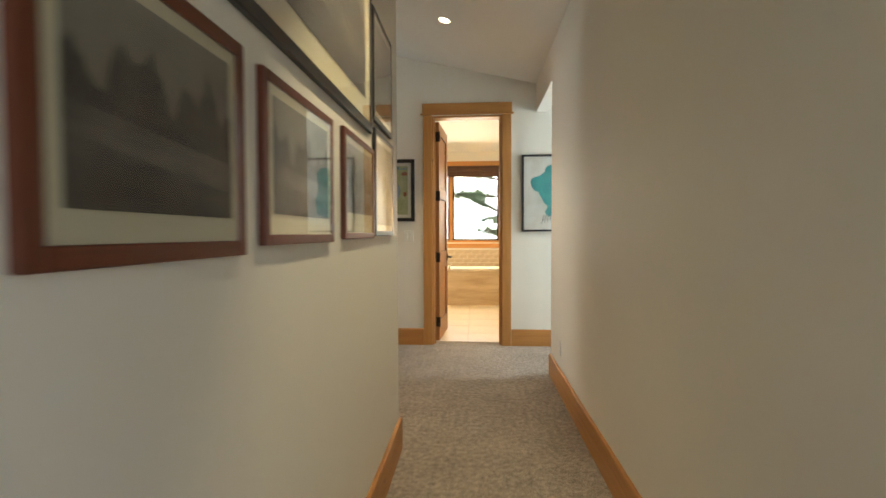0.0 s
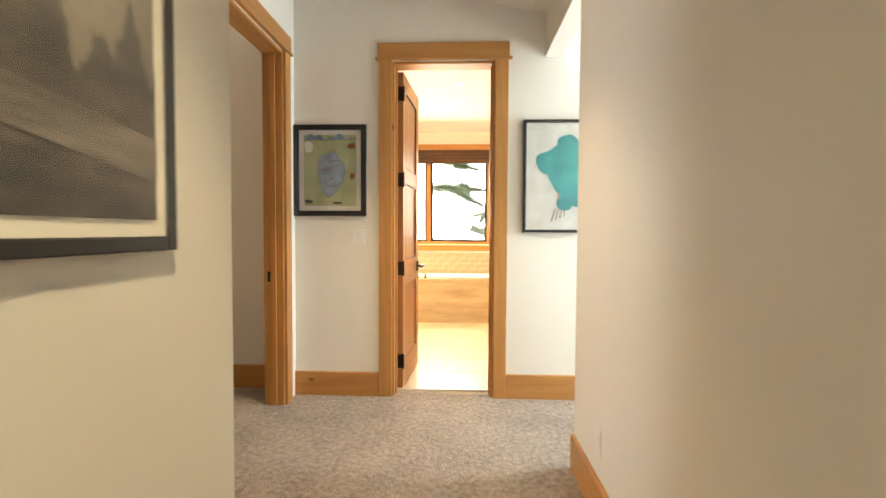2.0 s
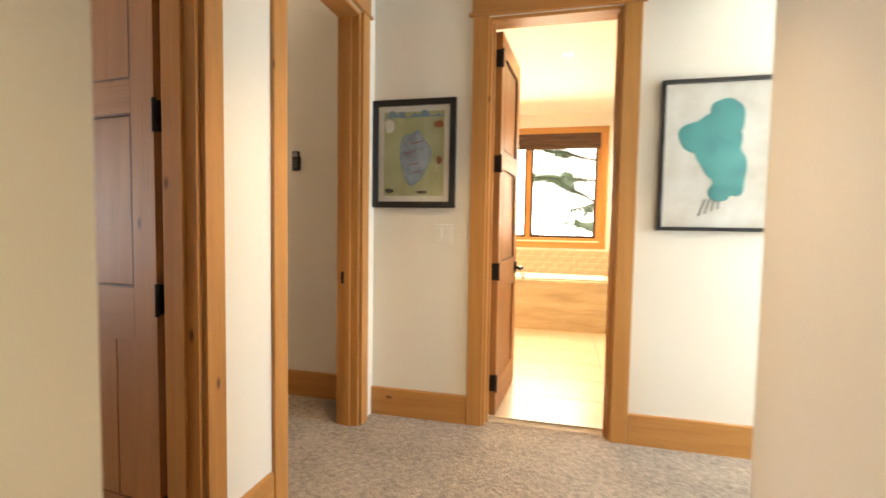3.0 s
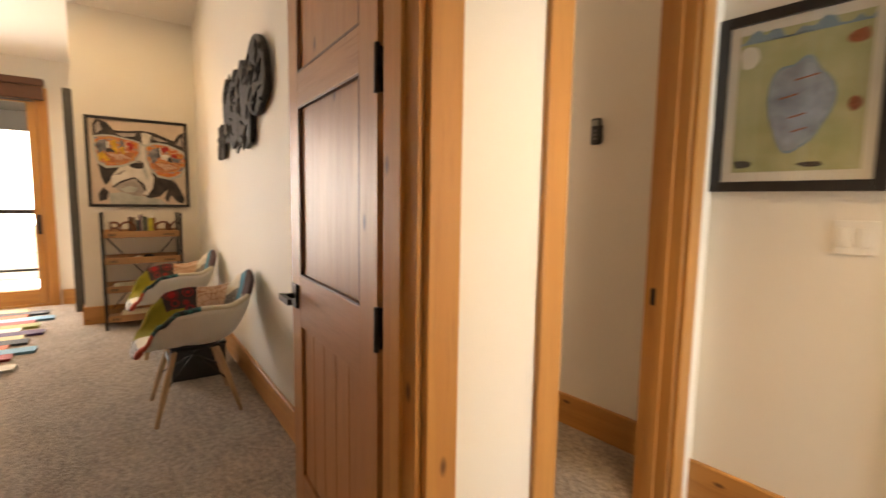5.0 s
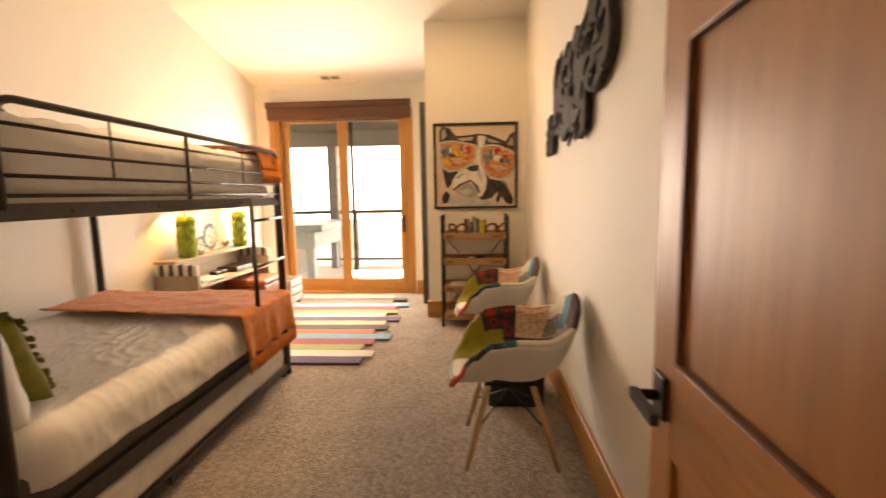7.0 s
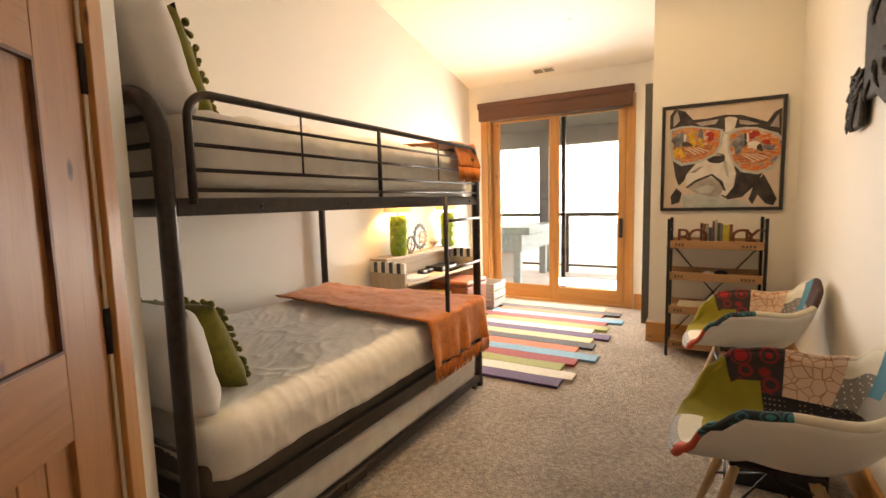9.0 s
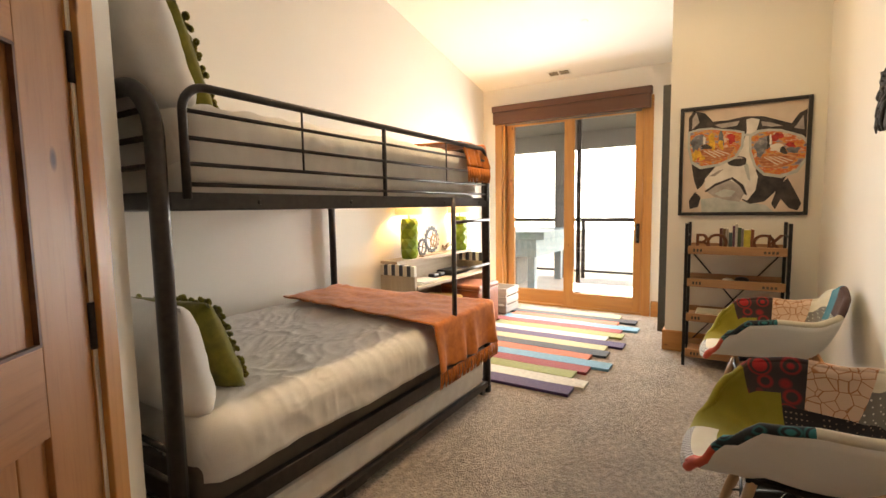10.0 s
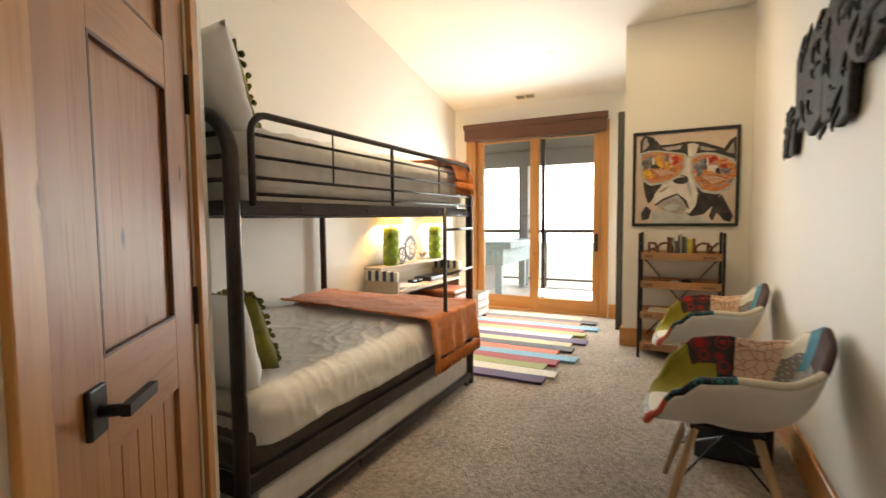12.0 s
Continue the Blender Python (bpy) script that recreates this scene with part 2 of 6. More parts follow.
solid("wall_pictures", [(DW, -1.2, 0, HALL_L, PIC_END, 3.4)], WALL, "warm white painted hall wall hung with framed photographs", "wall")
solid("wall_hall_right", [(HALL_R, -1.2, 0, HALL_R + 0.12, 0.85, 3.4), (HALL_R, 0.85, 0, HALL_R + 0.12, 2.1, 0.4), (HALL_R, 0.85, 2.0, HALL_R + 0.12, 2.1, 3.4), (HALL_R, 2.1, 0, HALL_R + 0.12, PASS_Y, 3.4), (HALL_R, PASS_Y, 2.45, HALL_R + 0.12, HALL_END, 3.4)], WALL, "plain warm white hall wall with a header over the passage", "wall")
solid("wall_hall_back", [(HALL_L, -1.32, 0, HALL_R, -1.2, 3.4)], WALL, "plain warm white wall closing the hall", "wall")
solid("wall_hall_end", [(DW, HALL_END, 0, 0.352, HALL_END + 0.14, 3.4), (0.352, HALL_END, DOOR_H, 1.097, HALL_END + 0.14, 3.4), (1.097, HALL_END, 0, 4.0, HALL_END + 0.14, 3.4)], WALL, "warm white end wall pierced by the bathroom doorway", "wall")
solid("wall_doors", [(DWB, 5.26, 0, DW, EN0, HI), (DWB, EN0, DOOR_H, DW, EN1, HI), (DWB, EN1, 0, DW, D20, HI), (DWB, D20, DOOR_H, DW, D21, HI), (DWB, D21, 0, DW, 7.83, HI)], WALL, "warm white wall with the bedroom and second doorways", "wall")
solid("wall_passage", [(1.565, PASS_Y - 0.12, 0, 4.0, PASS_Y, 2.7), (3.9, PASS_Y, 0, 4.0, HALL_END, 0.7), (3.9, PASS_Y, 2.2, 4.0, HALL_END, 2.7)], WALL, "white wall of the side passage with a window opening", "wall")

# bedroom walls
SO0, SO1, SO_H = 3.685, 5.40, 2.33
solid("wall_slider", [(SL_X - 0.16, 3.0, 0, SL_X, SO0, HI), (SL_X - 0.16, SO0, SO_H, SL_X, SO1, HI), (SL_X - 0.16, SO1, 0, SL_X, BUMP_Y + 0.1, HI)], WALL, "cream wall around the sliding balcony door", "wall", ROOM)
bm = bmesh.new()
prism(bm, [(SL_X, left_y(SL_X)), (-1.39, left_y(-1.39)), (-1.39, left_y(-1.39) - 0.14), (SL_X, left_y(SL_X) - 0.14)], 2, 0, HI)
tagged(part("wall_bedroom_left", bm, WALL, m=ROOM), "cream wall behind the bunk bed", "wall", kind="structure")
solid("wall_bump", [(SL_X, BUMP_Y, 0, BUMP_X, CH_Y + 0.12, HI)], WALL, "cream boxed-out wall behind the bookshelf", "wall", ROOM)
solid("wall_chairs", [(BUMP_X, CH_Y, 0, DWB - 0.055, CH_Y + 0.12, HI)], WALL, "cream wall behind the armchairs", "wall", ROOM)
# slanted closet wall between bed and doorway
DIA = Matrix.Translation((-1.425, 4.64, 0)) @ Matrix.Rotation(radians(34.4), 4, "Z")
CL_W = 0.715
bm = bmesh.new()
box(bm, -0.175, -0.12, 0, -0.004, 0, HI)
box(bm, -0.004, -0.12, DOOR_H - 0.02, CL_W + 0.004, 0, HI)
box(bm, CL_W + 0.004, -0.12, 0, 1.20, 0, HI)
tagged(part("wall_closet", bm, WALL, m=DIA), "cream slanted wall holding the closet door", "wall", kind="structure")
HEADX, HEADY = -1.49, 4.818
solid("wall_bed_head", [(HEADX, left_y(HEADX) - 0.05, 0, HEADX + 0.1, HEADY, HI)], WALL, "cream wall at the head of the bunk bed", "wall", ROOM)
solid("wall_small_room", [(-3.0, 7.83, 0, DWB, 7.95, HI), (-3.1, SMALL_Y + 0.12, 0, -3.0, 7.95, HI)], WALL, "pale wall of the small room with a wall remote", "wall")


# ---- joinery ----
# dark brown that paints the shadow gap round door panels
SHADOW_GAP = m_plain("shadow_gap_brown", (0.115, 0.046, 0.018), 0.5, 0, 0.3, 30)


def baseboard(p, q, label="stained alder baseboard along the wall", h=0.175, t=0.018, base=None):
    """A board on the floor from p to q, standing to the left of that line."""
    d = Vector((q[0] - p[0], q[1] - p[1], 0))
    m = Matrix.Translation((p[0], p[1], 0)) @ Matrix.Rotation(math.atan2(d.y, d.x), 4, "Z")
    bm = bmesh.new()
    prism(bm, [(0, 0), (t, 0), (t, h - 0.006), (t - 0.005, h), (0, h)], 0, 0, d.length)
    return tagged(part("baseboard", bm, ALDER[0], m=base @ m if base else m), label, "baseboard", kind="structure")


def door_frame(name, m, w, wall, h=DOOR_H, both=False, cw=0.10, label="knotty alder door frame with a flat header"):
    """Casing and jambs: local x across the opening, y into the wall, z up."""
    top = thing(name, m, label, "door frame", kind="structure")
    for sign, y in ((-1, 0.0), (1, wall)) if both else ((-1, 0.0),):
        y0, y1 = sorted((y, y + sign * 0.019))
        boxpart("casing", top, ALDER[2], (-cw, y0, 0, 0.004, y1, h + 0.004), 0.003)
        boxpart("casing", top, ALDER[2], (w - 0.004, y0, 0, w + cw, y1, h + 0.004), 0.003)
        y0, y1 = sorted((y, y + sign * 0.030))
        boxpart("fillet", top, ALDER[0], (-cw - 0.026, y0, h + 0.004, w + cw + 0.026, y1, h + 0.022), 0.004)
        y0, y1 = sorted((y, y + sign * 0.023))
        boxpart("header", top, ALDER[0], (-cw - 0.006, y0, h + 0.022, w + cw + 0.006, y1, h + 0.125), 0.003)
    e = 0.002
    boxpart("jamb", top, ALDER[2], (0.0, e, 0, 0.02, wall - e, h), 0.002)
    boxpart("jamb", top, ALDER[2], (w - 0.02, e, 0, w, wall - e, h), 0.002)
    boxpart("head_jamb", top, ALDER[0], (0.02, e, h - 0.02, w - 0.02, wall - e, h), 0.002)
    for x0, x1 in ((0.02, 0.032), (w - 0.032, w - 0.02)):
        boxpart("stop", top, ALDER[2], (x0, wall * 0.35, 0, x1, wall * 0.62, h - 0.02), 0.002)
    return top


def hinge(parent, x, y, z, mirror=1):
    bm = bmesh.new()
    box(bm, x - 0.004, min(y, y - 0.040 * mirror), z - 0.052, x, max(y, y - 0.040 * mirror), z + 0.052)
    h = part("hinge", bm, BRONZE, parent, "dark bronze hinge")
    bm = bmesh.new()
    tube(bm, [(x - 0.006, y + 0.004 * mirror, z - 0.056), (x - 0.006, y + 0.004 * mirror, z + 0.056)], 0.0075, 10)
    part("knuckle", bm, BRONZE, h)
    return h


def lever(parent, x, y, z, out, along):
    """A square rose and a bar lever. out: side of the leaf; along: way the lever points."""
    bm = bmesh.new()
    box(bm, x - 0.03, min(y, y + 0.012 * out), z - 0.045, x + 0.03, max(y, y + 0.012 * out), z + 0.045)
    rounded(bm, 0.004)
    rose = part("rose", bm, BRONZE, parent, "dark bronze square rose")
    bm = bmesh.new()
    tube(bm, [(x, y + 0.012 * out, z), (x, y + 0.055 * out, z)], 0.011, 12)
    a, b = sorted((x - 0.010 * along, x + 0.115 * along))
    c, d = sorted((y + 0.048 * out, y + 0.064 * out))
    box(bm, a, c, z - 0.010, b, d, z + 0.012)
    part("handle", bm, BRONZE, rose, "dark bronze lever handle")


def door_leaf(name, m, w, label, hinges=(0.22, 0.93, 1.60, 2.24), stile=(0.11, 0.11), h=2.40, face=1, lever_sides=(1, -1), t=0.044, backset=0.062):
    """A three-panel leaf: local x from the hinge edge, y through its thickness (0 to t), z up. face: the side that carries the knuckles."""
    top = thing(name, m, label, "door", kind="structure")
    z0 = 0.012
    a, b = stile
    boxpart("stile", top, DOORWOOD[2], (0, 0, z0, a, t, h), 0.002)
    boxpart("stile", top, DOORWOOD[2], (w - b, 0, z0, w, t, h), 0.002)
    for zz0, zz1 in ((z0, 0.215), (0.795, 0.985), (1.585, 1.70), (2.28, h)):
        boxpart("rail", top, DOORWOOD[0], (a, 0.0005, zz0, w - b, t - 0.0005, zz1), 0.002)
    for zz0, zz1 in ((0.985, 1.585), (1.70, 2.28)):
        boxpart("panel", top, DOORWOOD[2], (a, 0.013, zz0, w - b, t - 0.013, zz1))
        # thin strips at the panel edges, their dark colour standing for shade
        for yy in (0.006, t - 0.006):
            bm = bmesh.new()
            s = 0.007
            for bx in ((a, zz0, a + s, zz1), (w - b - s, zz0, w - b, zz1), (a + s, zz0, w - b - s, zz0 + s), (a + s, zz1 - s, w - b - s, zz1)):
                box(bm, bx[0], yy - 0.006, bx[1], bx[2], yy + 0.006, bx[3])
            part("panel_shadow_gap", bm, SHADOW_GAP, top, "dark strip painted as the shadow gap at the panel edge")
    n, pw = 5, (w - a - b) / 5
    for i in range(n):
        boxpart("board", top, DOORWOOD[2], (a + i * pw + 0.0015, 0.012, 0.215, a + (i + 1) * pw - 0.0015, t - 0.012, 0.795), 0.003)
    for z in hinges: hinge(top, 0.0, t if face > 0 else 0.0, z, 1 if face > 0 else -1)
    for s in lever_sides: lever(top, w - backset, t if s > 0 else 0.0, 0.905, s, -1)
    return top


# bathroom doorway in the end wall, bedroom doorway and second doorway in the side wall
door_frame("door_frame_1", Matrix.Translation((0.352, HALL_END, 0)), 0.745, 0.14, both=True, cw=0.09)
M_SIDE = Matrix.Rotation(radians(90), 4, "Z")
door_frame("door_frame_2", Matrix.Translation((DW, EN0, 0)) @ M_SIDE, EN1 - EN0, 0.14, cw=0.085)
door_frame("door_frame_3", Matrix.Translation((DW, D20, 0)) @ M_SIDE, D21 - D20, 0.14, cw=0.09)
door_leaf("door_1", Matrix.Translation((0.375, HALL_END + 0.142, 0)) @ Matrix.Rotation(radians(86), 4, "Z") @ Matrix.Translation((0.0, -0.044, 0)), 0.70, "open knotty alder bathroom door with bronze hinges", face=-1)
door_leaf("door_2", Matrix.Translation((-0.535, 6.222, 0)) @ Matrix.Rotation(radians(173.6), 4, "Z") @ Matrix.Translation((0, -0.044, 0)), 0.775, "open knotty alder bedroom door with bronze lever", face=1, hinges=(0.20, 0.95, 1.57, 2.24))
door_leaf("door_3", DIA @ Matrix.Translation((0, -0.050, 0)), CL_W, "closed knotty alder closet door with planked lower panel", face=1, stile=(0.15, 0.185), lever_sides=(1,), hinges=(0.22, 0.99, 1.605, 2.24), backset=0.135)
top = thing("door_frame_4", DIA, "stained alder casing round the closet door", "door frame", kind="structure")
boxpart("casing", top, ALDER[2], (-0.075, 0, 0, -0.012, 0.016, DOOR_H), 0.003)
boxpart("casing", top, ALDER[2], (CL_W + 0.012, 0, 0, CL_W + 0.085, 0.016, DOOR_H), 0.003)
boxpart("header", top, ALDER[0], (-0.085, 0, DOOR_H, CL_W + 0.095, 0.02, DOOR_H + 0.11), 0.003)
boxpart("jamb", top, ALDER[2], (-0.012, -0.10, 0, -0.003, -0.004, DOOR_H), 0.001)
boxpart("jamb", top, ALDER[2], (CL_W + 0.003, -0.10, 0, CL_W + 0.012, -0.004, DOOR_H), 0.001)
solid("closet_back", [(-1.22, 4.2, 0, -0.55, 4.3, 2.6)], WALL, "plain wall at the back of the closet", "wall")

# baseboards, hall then bedroom
for p, q in (((HALL_L, PIC_END), (HALL_L, -1.2)), ((DW + 0.02, PIC_END), (HALL_L + 0.018, PIC_END)), ((HALL_R, -1.2), (HALL_R, PASS_Y)), ((DW, D20 - 0.10), (DW, EN1 + 0.085)),
             ((0.26, HALL_END), (DW, HALL_END)), ((3.9, HALL_END), (1.19, HALL_END)), ((DWB - 0.0, 7.83), (-3.0, 7.83))):
    baseboard(p, q)
for p, q in (((BUMP_X, CH_Y), (BUMP_X, BUMP_Y - 0.018)), ((BUMP_X, BUMP_Y), (SL_X, BUMP_Y)), ((SL_X, BUMP_Y), (SL_X, SO1 + 0.085)),
             ((SL_X, SO0 - 0.10), (SL_X, left_y(SL_X))), ((SL_X, left_y(SL_X)), (HEADX, left_y(HEADX))), ((HEADX, left_y(HEADX)), (HEADX, HEADY)), ((-0.62, CH_Y), (BUMP_X, CH_Y))):
    baseboard(p, q, base=ROOM)


# ---- hall things ----
PAPER = m_plain("cream_mat_board", (0.66, 0.60, 0.42), 0.8, 0, 0.05, 6)
PAPERW = m_plain("white_mat_board", (0.74, 0.70, 0.60), 0.8, 0, 0.05, 6)
PLASTIC = m_plain("white_plastic", (0.78, 0.76, 0.70), 0.4, 0, 0.03, 10, 0.02)
BLACKPLASTIC = m_plain("black_plastic", (0.015, 0.015, 0.017), 0.3, 0, 0.2, 30, 0.05)


def m_print(name, stops, scale=3.0, streak=(1, 1, 1), detail=5.0, gloss=0.6):
    g = N(name)
    v = g.coords(streak)
    f = g.noise(v, scale, detail, 0.6)
    return g.out(g.ramp(f, stops), gloss)


SEPIA_SKY = m_print("sepia_sky", [(0.30, (0.10, 0.088, 0.070)), (0.70, (0.30, 0.265, 0.205))], 4)
SEPIA_LAND = m_print("sepia_land", [(0.35, (0.022, 0.018, 0.015)), (0.52, (0.055, 0.046, 0.036)), (0.72, (0.13, 0.11, 0.085))], 9, (1, 1, 2.2), 7)
SEPIA_WATER = m_print("sepia_water", [(0.35, (0.07, 0.06, 0.048)), (0.7, (0.20, 0.175, 0.14))], 7, (1, 1, 6))


def m_picglass():
    g = N("picture_glass")
    g.b.inputs["Transmission Weight"].default_value = 1.0
    g.b.inputs["IOR"].default_value = 1.35
    return g.out((1, 1, 1), 0.02)


PICGLASS = m_picglass()


def ridge(seed, n, x0, x1, z0, rise, base):
    """An uneven skyline polygon between x0 and x1 standing on base."""
    r = random.Random(seed)
    top = [(x0 + (x1 - x0) * i / n, z0 + rise * (0.6 * math.sin(i * 14.0 / n + seed) + 0.5 * math.sin(i * 33.0 / n + seed * 2) + r.uniform(-0.3, 0.3))) for i in range(n + 1)]
    return [(x0, base)] + top + [(x1, base)]


def flat(bm, pts, y, mat=0):
    f = bm.faces.new([bm.verts.new((p[0], y, p[1])) for p in pts])
    f.material_index = mat
    return f


def framed(name, m, w, h, frame_mats, bar, label, mat_w=0.03, matb=None, depth=0.028, glass=True):
    """A picture on a wall: local x across, y out of the wall is negative, z up from its lower edge. Returns the thing and the art's box."""
    top = thing(name, m, label, "picture")
    d = -depth
    for nm, b, ax in (("frame_side", (0, d, 0, bar, 0, h), 2), ("frame_side", (w - bar, d, 0, w, 0, h), 2), ("frame_rail", (bar, d, 0, w - bar, 0, bar), 0), ("frame_rail", (bar, d, h - bar, w - bar, 0, h), 0)):
        boxpart(nm, top, frame_mats[ax] if isinstance(frame_mats, list) else frame_mats, b, 0.003)
    boxpart("mat_board", top, matb or PAPER, (bar, -0.010, bar, w - bar, -0.002, h - bar))
    if glass: boxpart("glass", top, PICGLASS, (bar, d + 0.0005, bar, w - bar, d + 0.0015, h - bar)).visible_shadow = False
    k = bar + mat_w
    return top, (k, k, w - k, h - k)


def photo(m, w, h, frame_mats, label, seed, bar=0.022, mat_w=0.022, matb=None, low=0.0):
    top, (x0, z0, x1, z1) = framed("framed_photograph", m, w, h, frame_mats, bar, label, mat_w, matb, 0.016)
    z0 += low
    bm = bmesh.new()
    flat(bm, [(x0, z0), (x1, z0), (x1, z1), (x0, z1)], -0.0115)
    pr = part("print", bm, SEPIA_SKY, top, "faded sepia landscape photograph")
    bm = bmesh.new()
    flat(bm, ridge(seed, 84, x0, x1, z0 + (z1 - z0) * 0.66, (z1 - z0) * 0.15, z0), -0.0125)
    part("dark_trees", bm, SEPIA_LAND, pr)
    bm = bmesh.new()
    flat(bm, [(x0, z0 + (z1 - z0) * 0.30), (x1, z0 + (z1 - z0) * 0.16), (x1, z0 + (z1 - z0) * 0.34), (x0, z0 + (z1 - z0) * 0.44)], -0.0135)
    part("pale_shore", bm, SEPIA_WATER, pr)
    return top


def on_left(y, z): return Matrix.Translation((HALL_L, y, z)) @ Matrix.Rotation(radians(90), 4, "Z")


photo(on_left(3.152, 1.150), 0.412, 0.366, MAHOGANY, "large mahogany-framed sepia photograph on the hall wall", 3, 0.026, 0.022, low=0.015)
photo(on_left(3.638, 1.164), 0.440, 0.348, MAHOGANY, "mahogany-framed sepia shoreline photograph on the hall wall", 7, 0.022, 0.022, low=0.02)
photo(on_left(4.192, 1.170), 0.428, 0.354, MAHOGANY, "dark mahogany-framed lake photograph on the hall wall", 12, 0.022, 0.020, low=0.045)
photo(on_left(4.642, 1.178), 0.412, 0.442, BLACKFRAME, "black-framed sepia hillside photograph on the hall wall", 15, 0.022, 0.024, PAPERW)
photo(on_left(4.622, 1.648), 0.405, 0.455, BLACKFRAME, "black-framed upright photograph above another picture", 21, 0.022, 0.024, PAPERW)
photo(on_left(3.27, 1.582), 1.325, 0.74, BLACKFRAME, "wide black-framed panorama photograph hung high", 28, 0.034, 0.075, PAPER)

# illustrated map and teal lake print on the end wall
MAPGREEN = m_print("map_green", [(0.3, (0.36, 0.37, 0.17)), (0.7, (0.50, 0.49, 0.27))], 7)
MAPLAKE = m_plain("map_lake_blue", (0.30, 0.35, 0.40), 0.7, 0, 0.35, 14)
MAPLINE = m_plain("map_shore_blue", (0.20, 0.30, 0.36), 0.7)
MAPRED = m_plain("map_rust_red", (0.32, 0.10, 0.04), 0.7, 0, 0.4, 70)
MAPDARK = m_plain("map_umber", (0.06, 0.045, 0.03), 0.7, 0, 0.4, 70)
TEAL = m_print("teal_wash", [(0.3, (0.015, 0.21, 0.20)), (0.6, (0.05, 0.36, 0.33)), (0.8, (0.16, 0.50, 0.46))], 7)
LAKEPAPER = m_print("antique_chart_paper", [(0.3, (0.62, 0.55, 0.44)), (0.7, (0.80, 0.76, 0.68))], 5)


def blob(cx, cz, rx, rz, seed, n=40, rough=0.12):
    r = random.Random(seed)
    ph = [r.uniform(0, 6.28) for _ in range(5)]
    out = []
    for i in range(n):
        a = 2 * math.pi * i / n
        k = 1 + rough * sum(math.sin((j + 2) * a + ph[j]) / (1 + 0.5 * j) for j in range(5)) * 0.6
        out.append((cx + rx * k * math.cos(a), cz + rz * k * math.sin(a)))
    return out


top, (x0, z0, x1, z1) = framed("framed_map", Matrix.Translation((-0.360, HALL_END, 1.320)), 0.53, 0.657, BLACKFRAME, 0.038, "black-framed illustrated lake map on the end wall", 0.035, PAPERW)
bm = bmesh.new()
flat(bm, [(x0, z0), (x1, z0), (x1, z1), (x0, z1)], -0.012)
sheet = part("map_sheet", bm, MAPGREEN, top, "yellow-green illustrated map sheet")
cx, cz = (x0 + x1) / 2 + 0.005, (z0 + z1) / 2 - 0.02
for nm, mt, k, y in (("shoreline", MAPLINE, 1.06, -0.0125), ("lake", MAPLAKE, 1.0, -0.0132)):
    bm = bmesh.new()
    flat(bm, blob(cx, cz, 0.082 * k, 0.165 * k, 4, 60, 0.16), y)
    part(nm, bm, mt, sheet)
bm = bmesh.new()
flat(bm, ridge(5, 30, x0, x1, z1 - 0.012, 0.022, z1 - 0.035), -0.0128)
part("mountain_strip", bm, MAPLINE, sheet)
for i, (u, w, l) in enumerate(((0.02, 0.08, 0.07), (-0.03, 0.02, 0.055), (0.0, -0.05, 0.05), (0.01, -0.10, 0.045))):
    bm = bmesh.new()
    flat(bm, [(cx + u - l / 2, cz + w), (cx + u + l / 2, cz + w + 0.012), (cx + u + l / 2, cz + w + 0.018), (cx + u - l / 2, cz + w + 0.006)], -0.0138)
    part("lake_lettering", bm, MAPRED, sheet)
for mt, px, pz, sx, sz in ((PAPERW, x0 + 0.035, z1 - 0.085, 0.03, 0.045), (MAPRED, x1 - 0.035, z1 - 0.08, 0.028, 0.024), (MAPRED, x1 - 0.03, cz - 0.02, 0.02, 0.022), (MAPDARK, x0 + 0.035, z0 + 0.03, 0.028, 0.016), (MAPDARK, cx + 0.05, z0 + 0.022, 0.04, 0.009)):
    bm = bmesh.new()
    flat(bm, blob(px, pz, sx, sz, int(px * 999) % 50, 18, 0.15), -0.0130)
    part("map_vignette", bm, mt, sheet)

top, (x0, z0, x1, z1) = framed("framed_lake_print", Matrix.Translation((1.296, HALL_END, 1.208)), 0.62, 0.797, BLACKFRAME, 0.020, "thin black-framed teal lake chart on the end wall", 0.004, LAKEPAPER, 0.035)
bm = bmesh.new()
for i, (u, w, a, b) in enumerate(((0.325, 0.60, 0.085, 0.095), (0.245, 0.505, 0.135, 0.115), (0.30, 0.40, 0.125, 0.13), (0.345, 0.29, 0.085, 0.11), (0.30, 0.21, 0.05, 0.06))): flat(bm, blob(u, w, a, b, 17 + i, 50, 0.16), -0.012 - 0.0004 * i)
part("lake_shape", bm, TEAL, top, "mottled teal lake silhouette")
bm = bmesh.new()
for i in range(4): flat(bm, [(0.20 + i * 0.03, 0.08 + 0.012 * i), (0.206 + i * 0.03, 0.08 + 0.012 * i), (0.235 + i * 0.022, 0.17), (0.229 + i * 0.022, 0.17)], -0.0145)
part("river_lines", bm, MAPDARK, top)


def plate(name, m, label, rocker=True):
    top = thing(name, m, label, name.replace("_", " "))
    boxpart("cover_plate", top, PLASTIC, (-0.057, -0.006, -0.057, 0.057, -0.0005, 0.057) if rocker else (-0.036, -0.006, -0.058, 0.036, -0.0005, 0.058), 0.002)
    if rocker:
        for x in (-0.026, 0.026): boxpart("rocker", top, PLASTIC, (x - 0.016, -0.010, -0.033, x + 0.016, -0.006, 0.033), 0.002)
    else:
        for z in (-0.022, 0.022): boxpart("socket", top, PLASTIC, (-0.017, -0.009, z - 0.014, 0.017, -0.006, z + 0.014), 0.002)
    return top


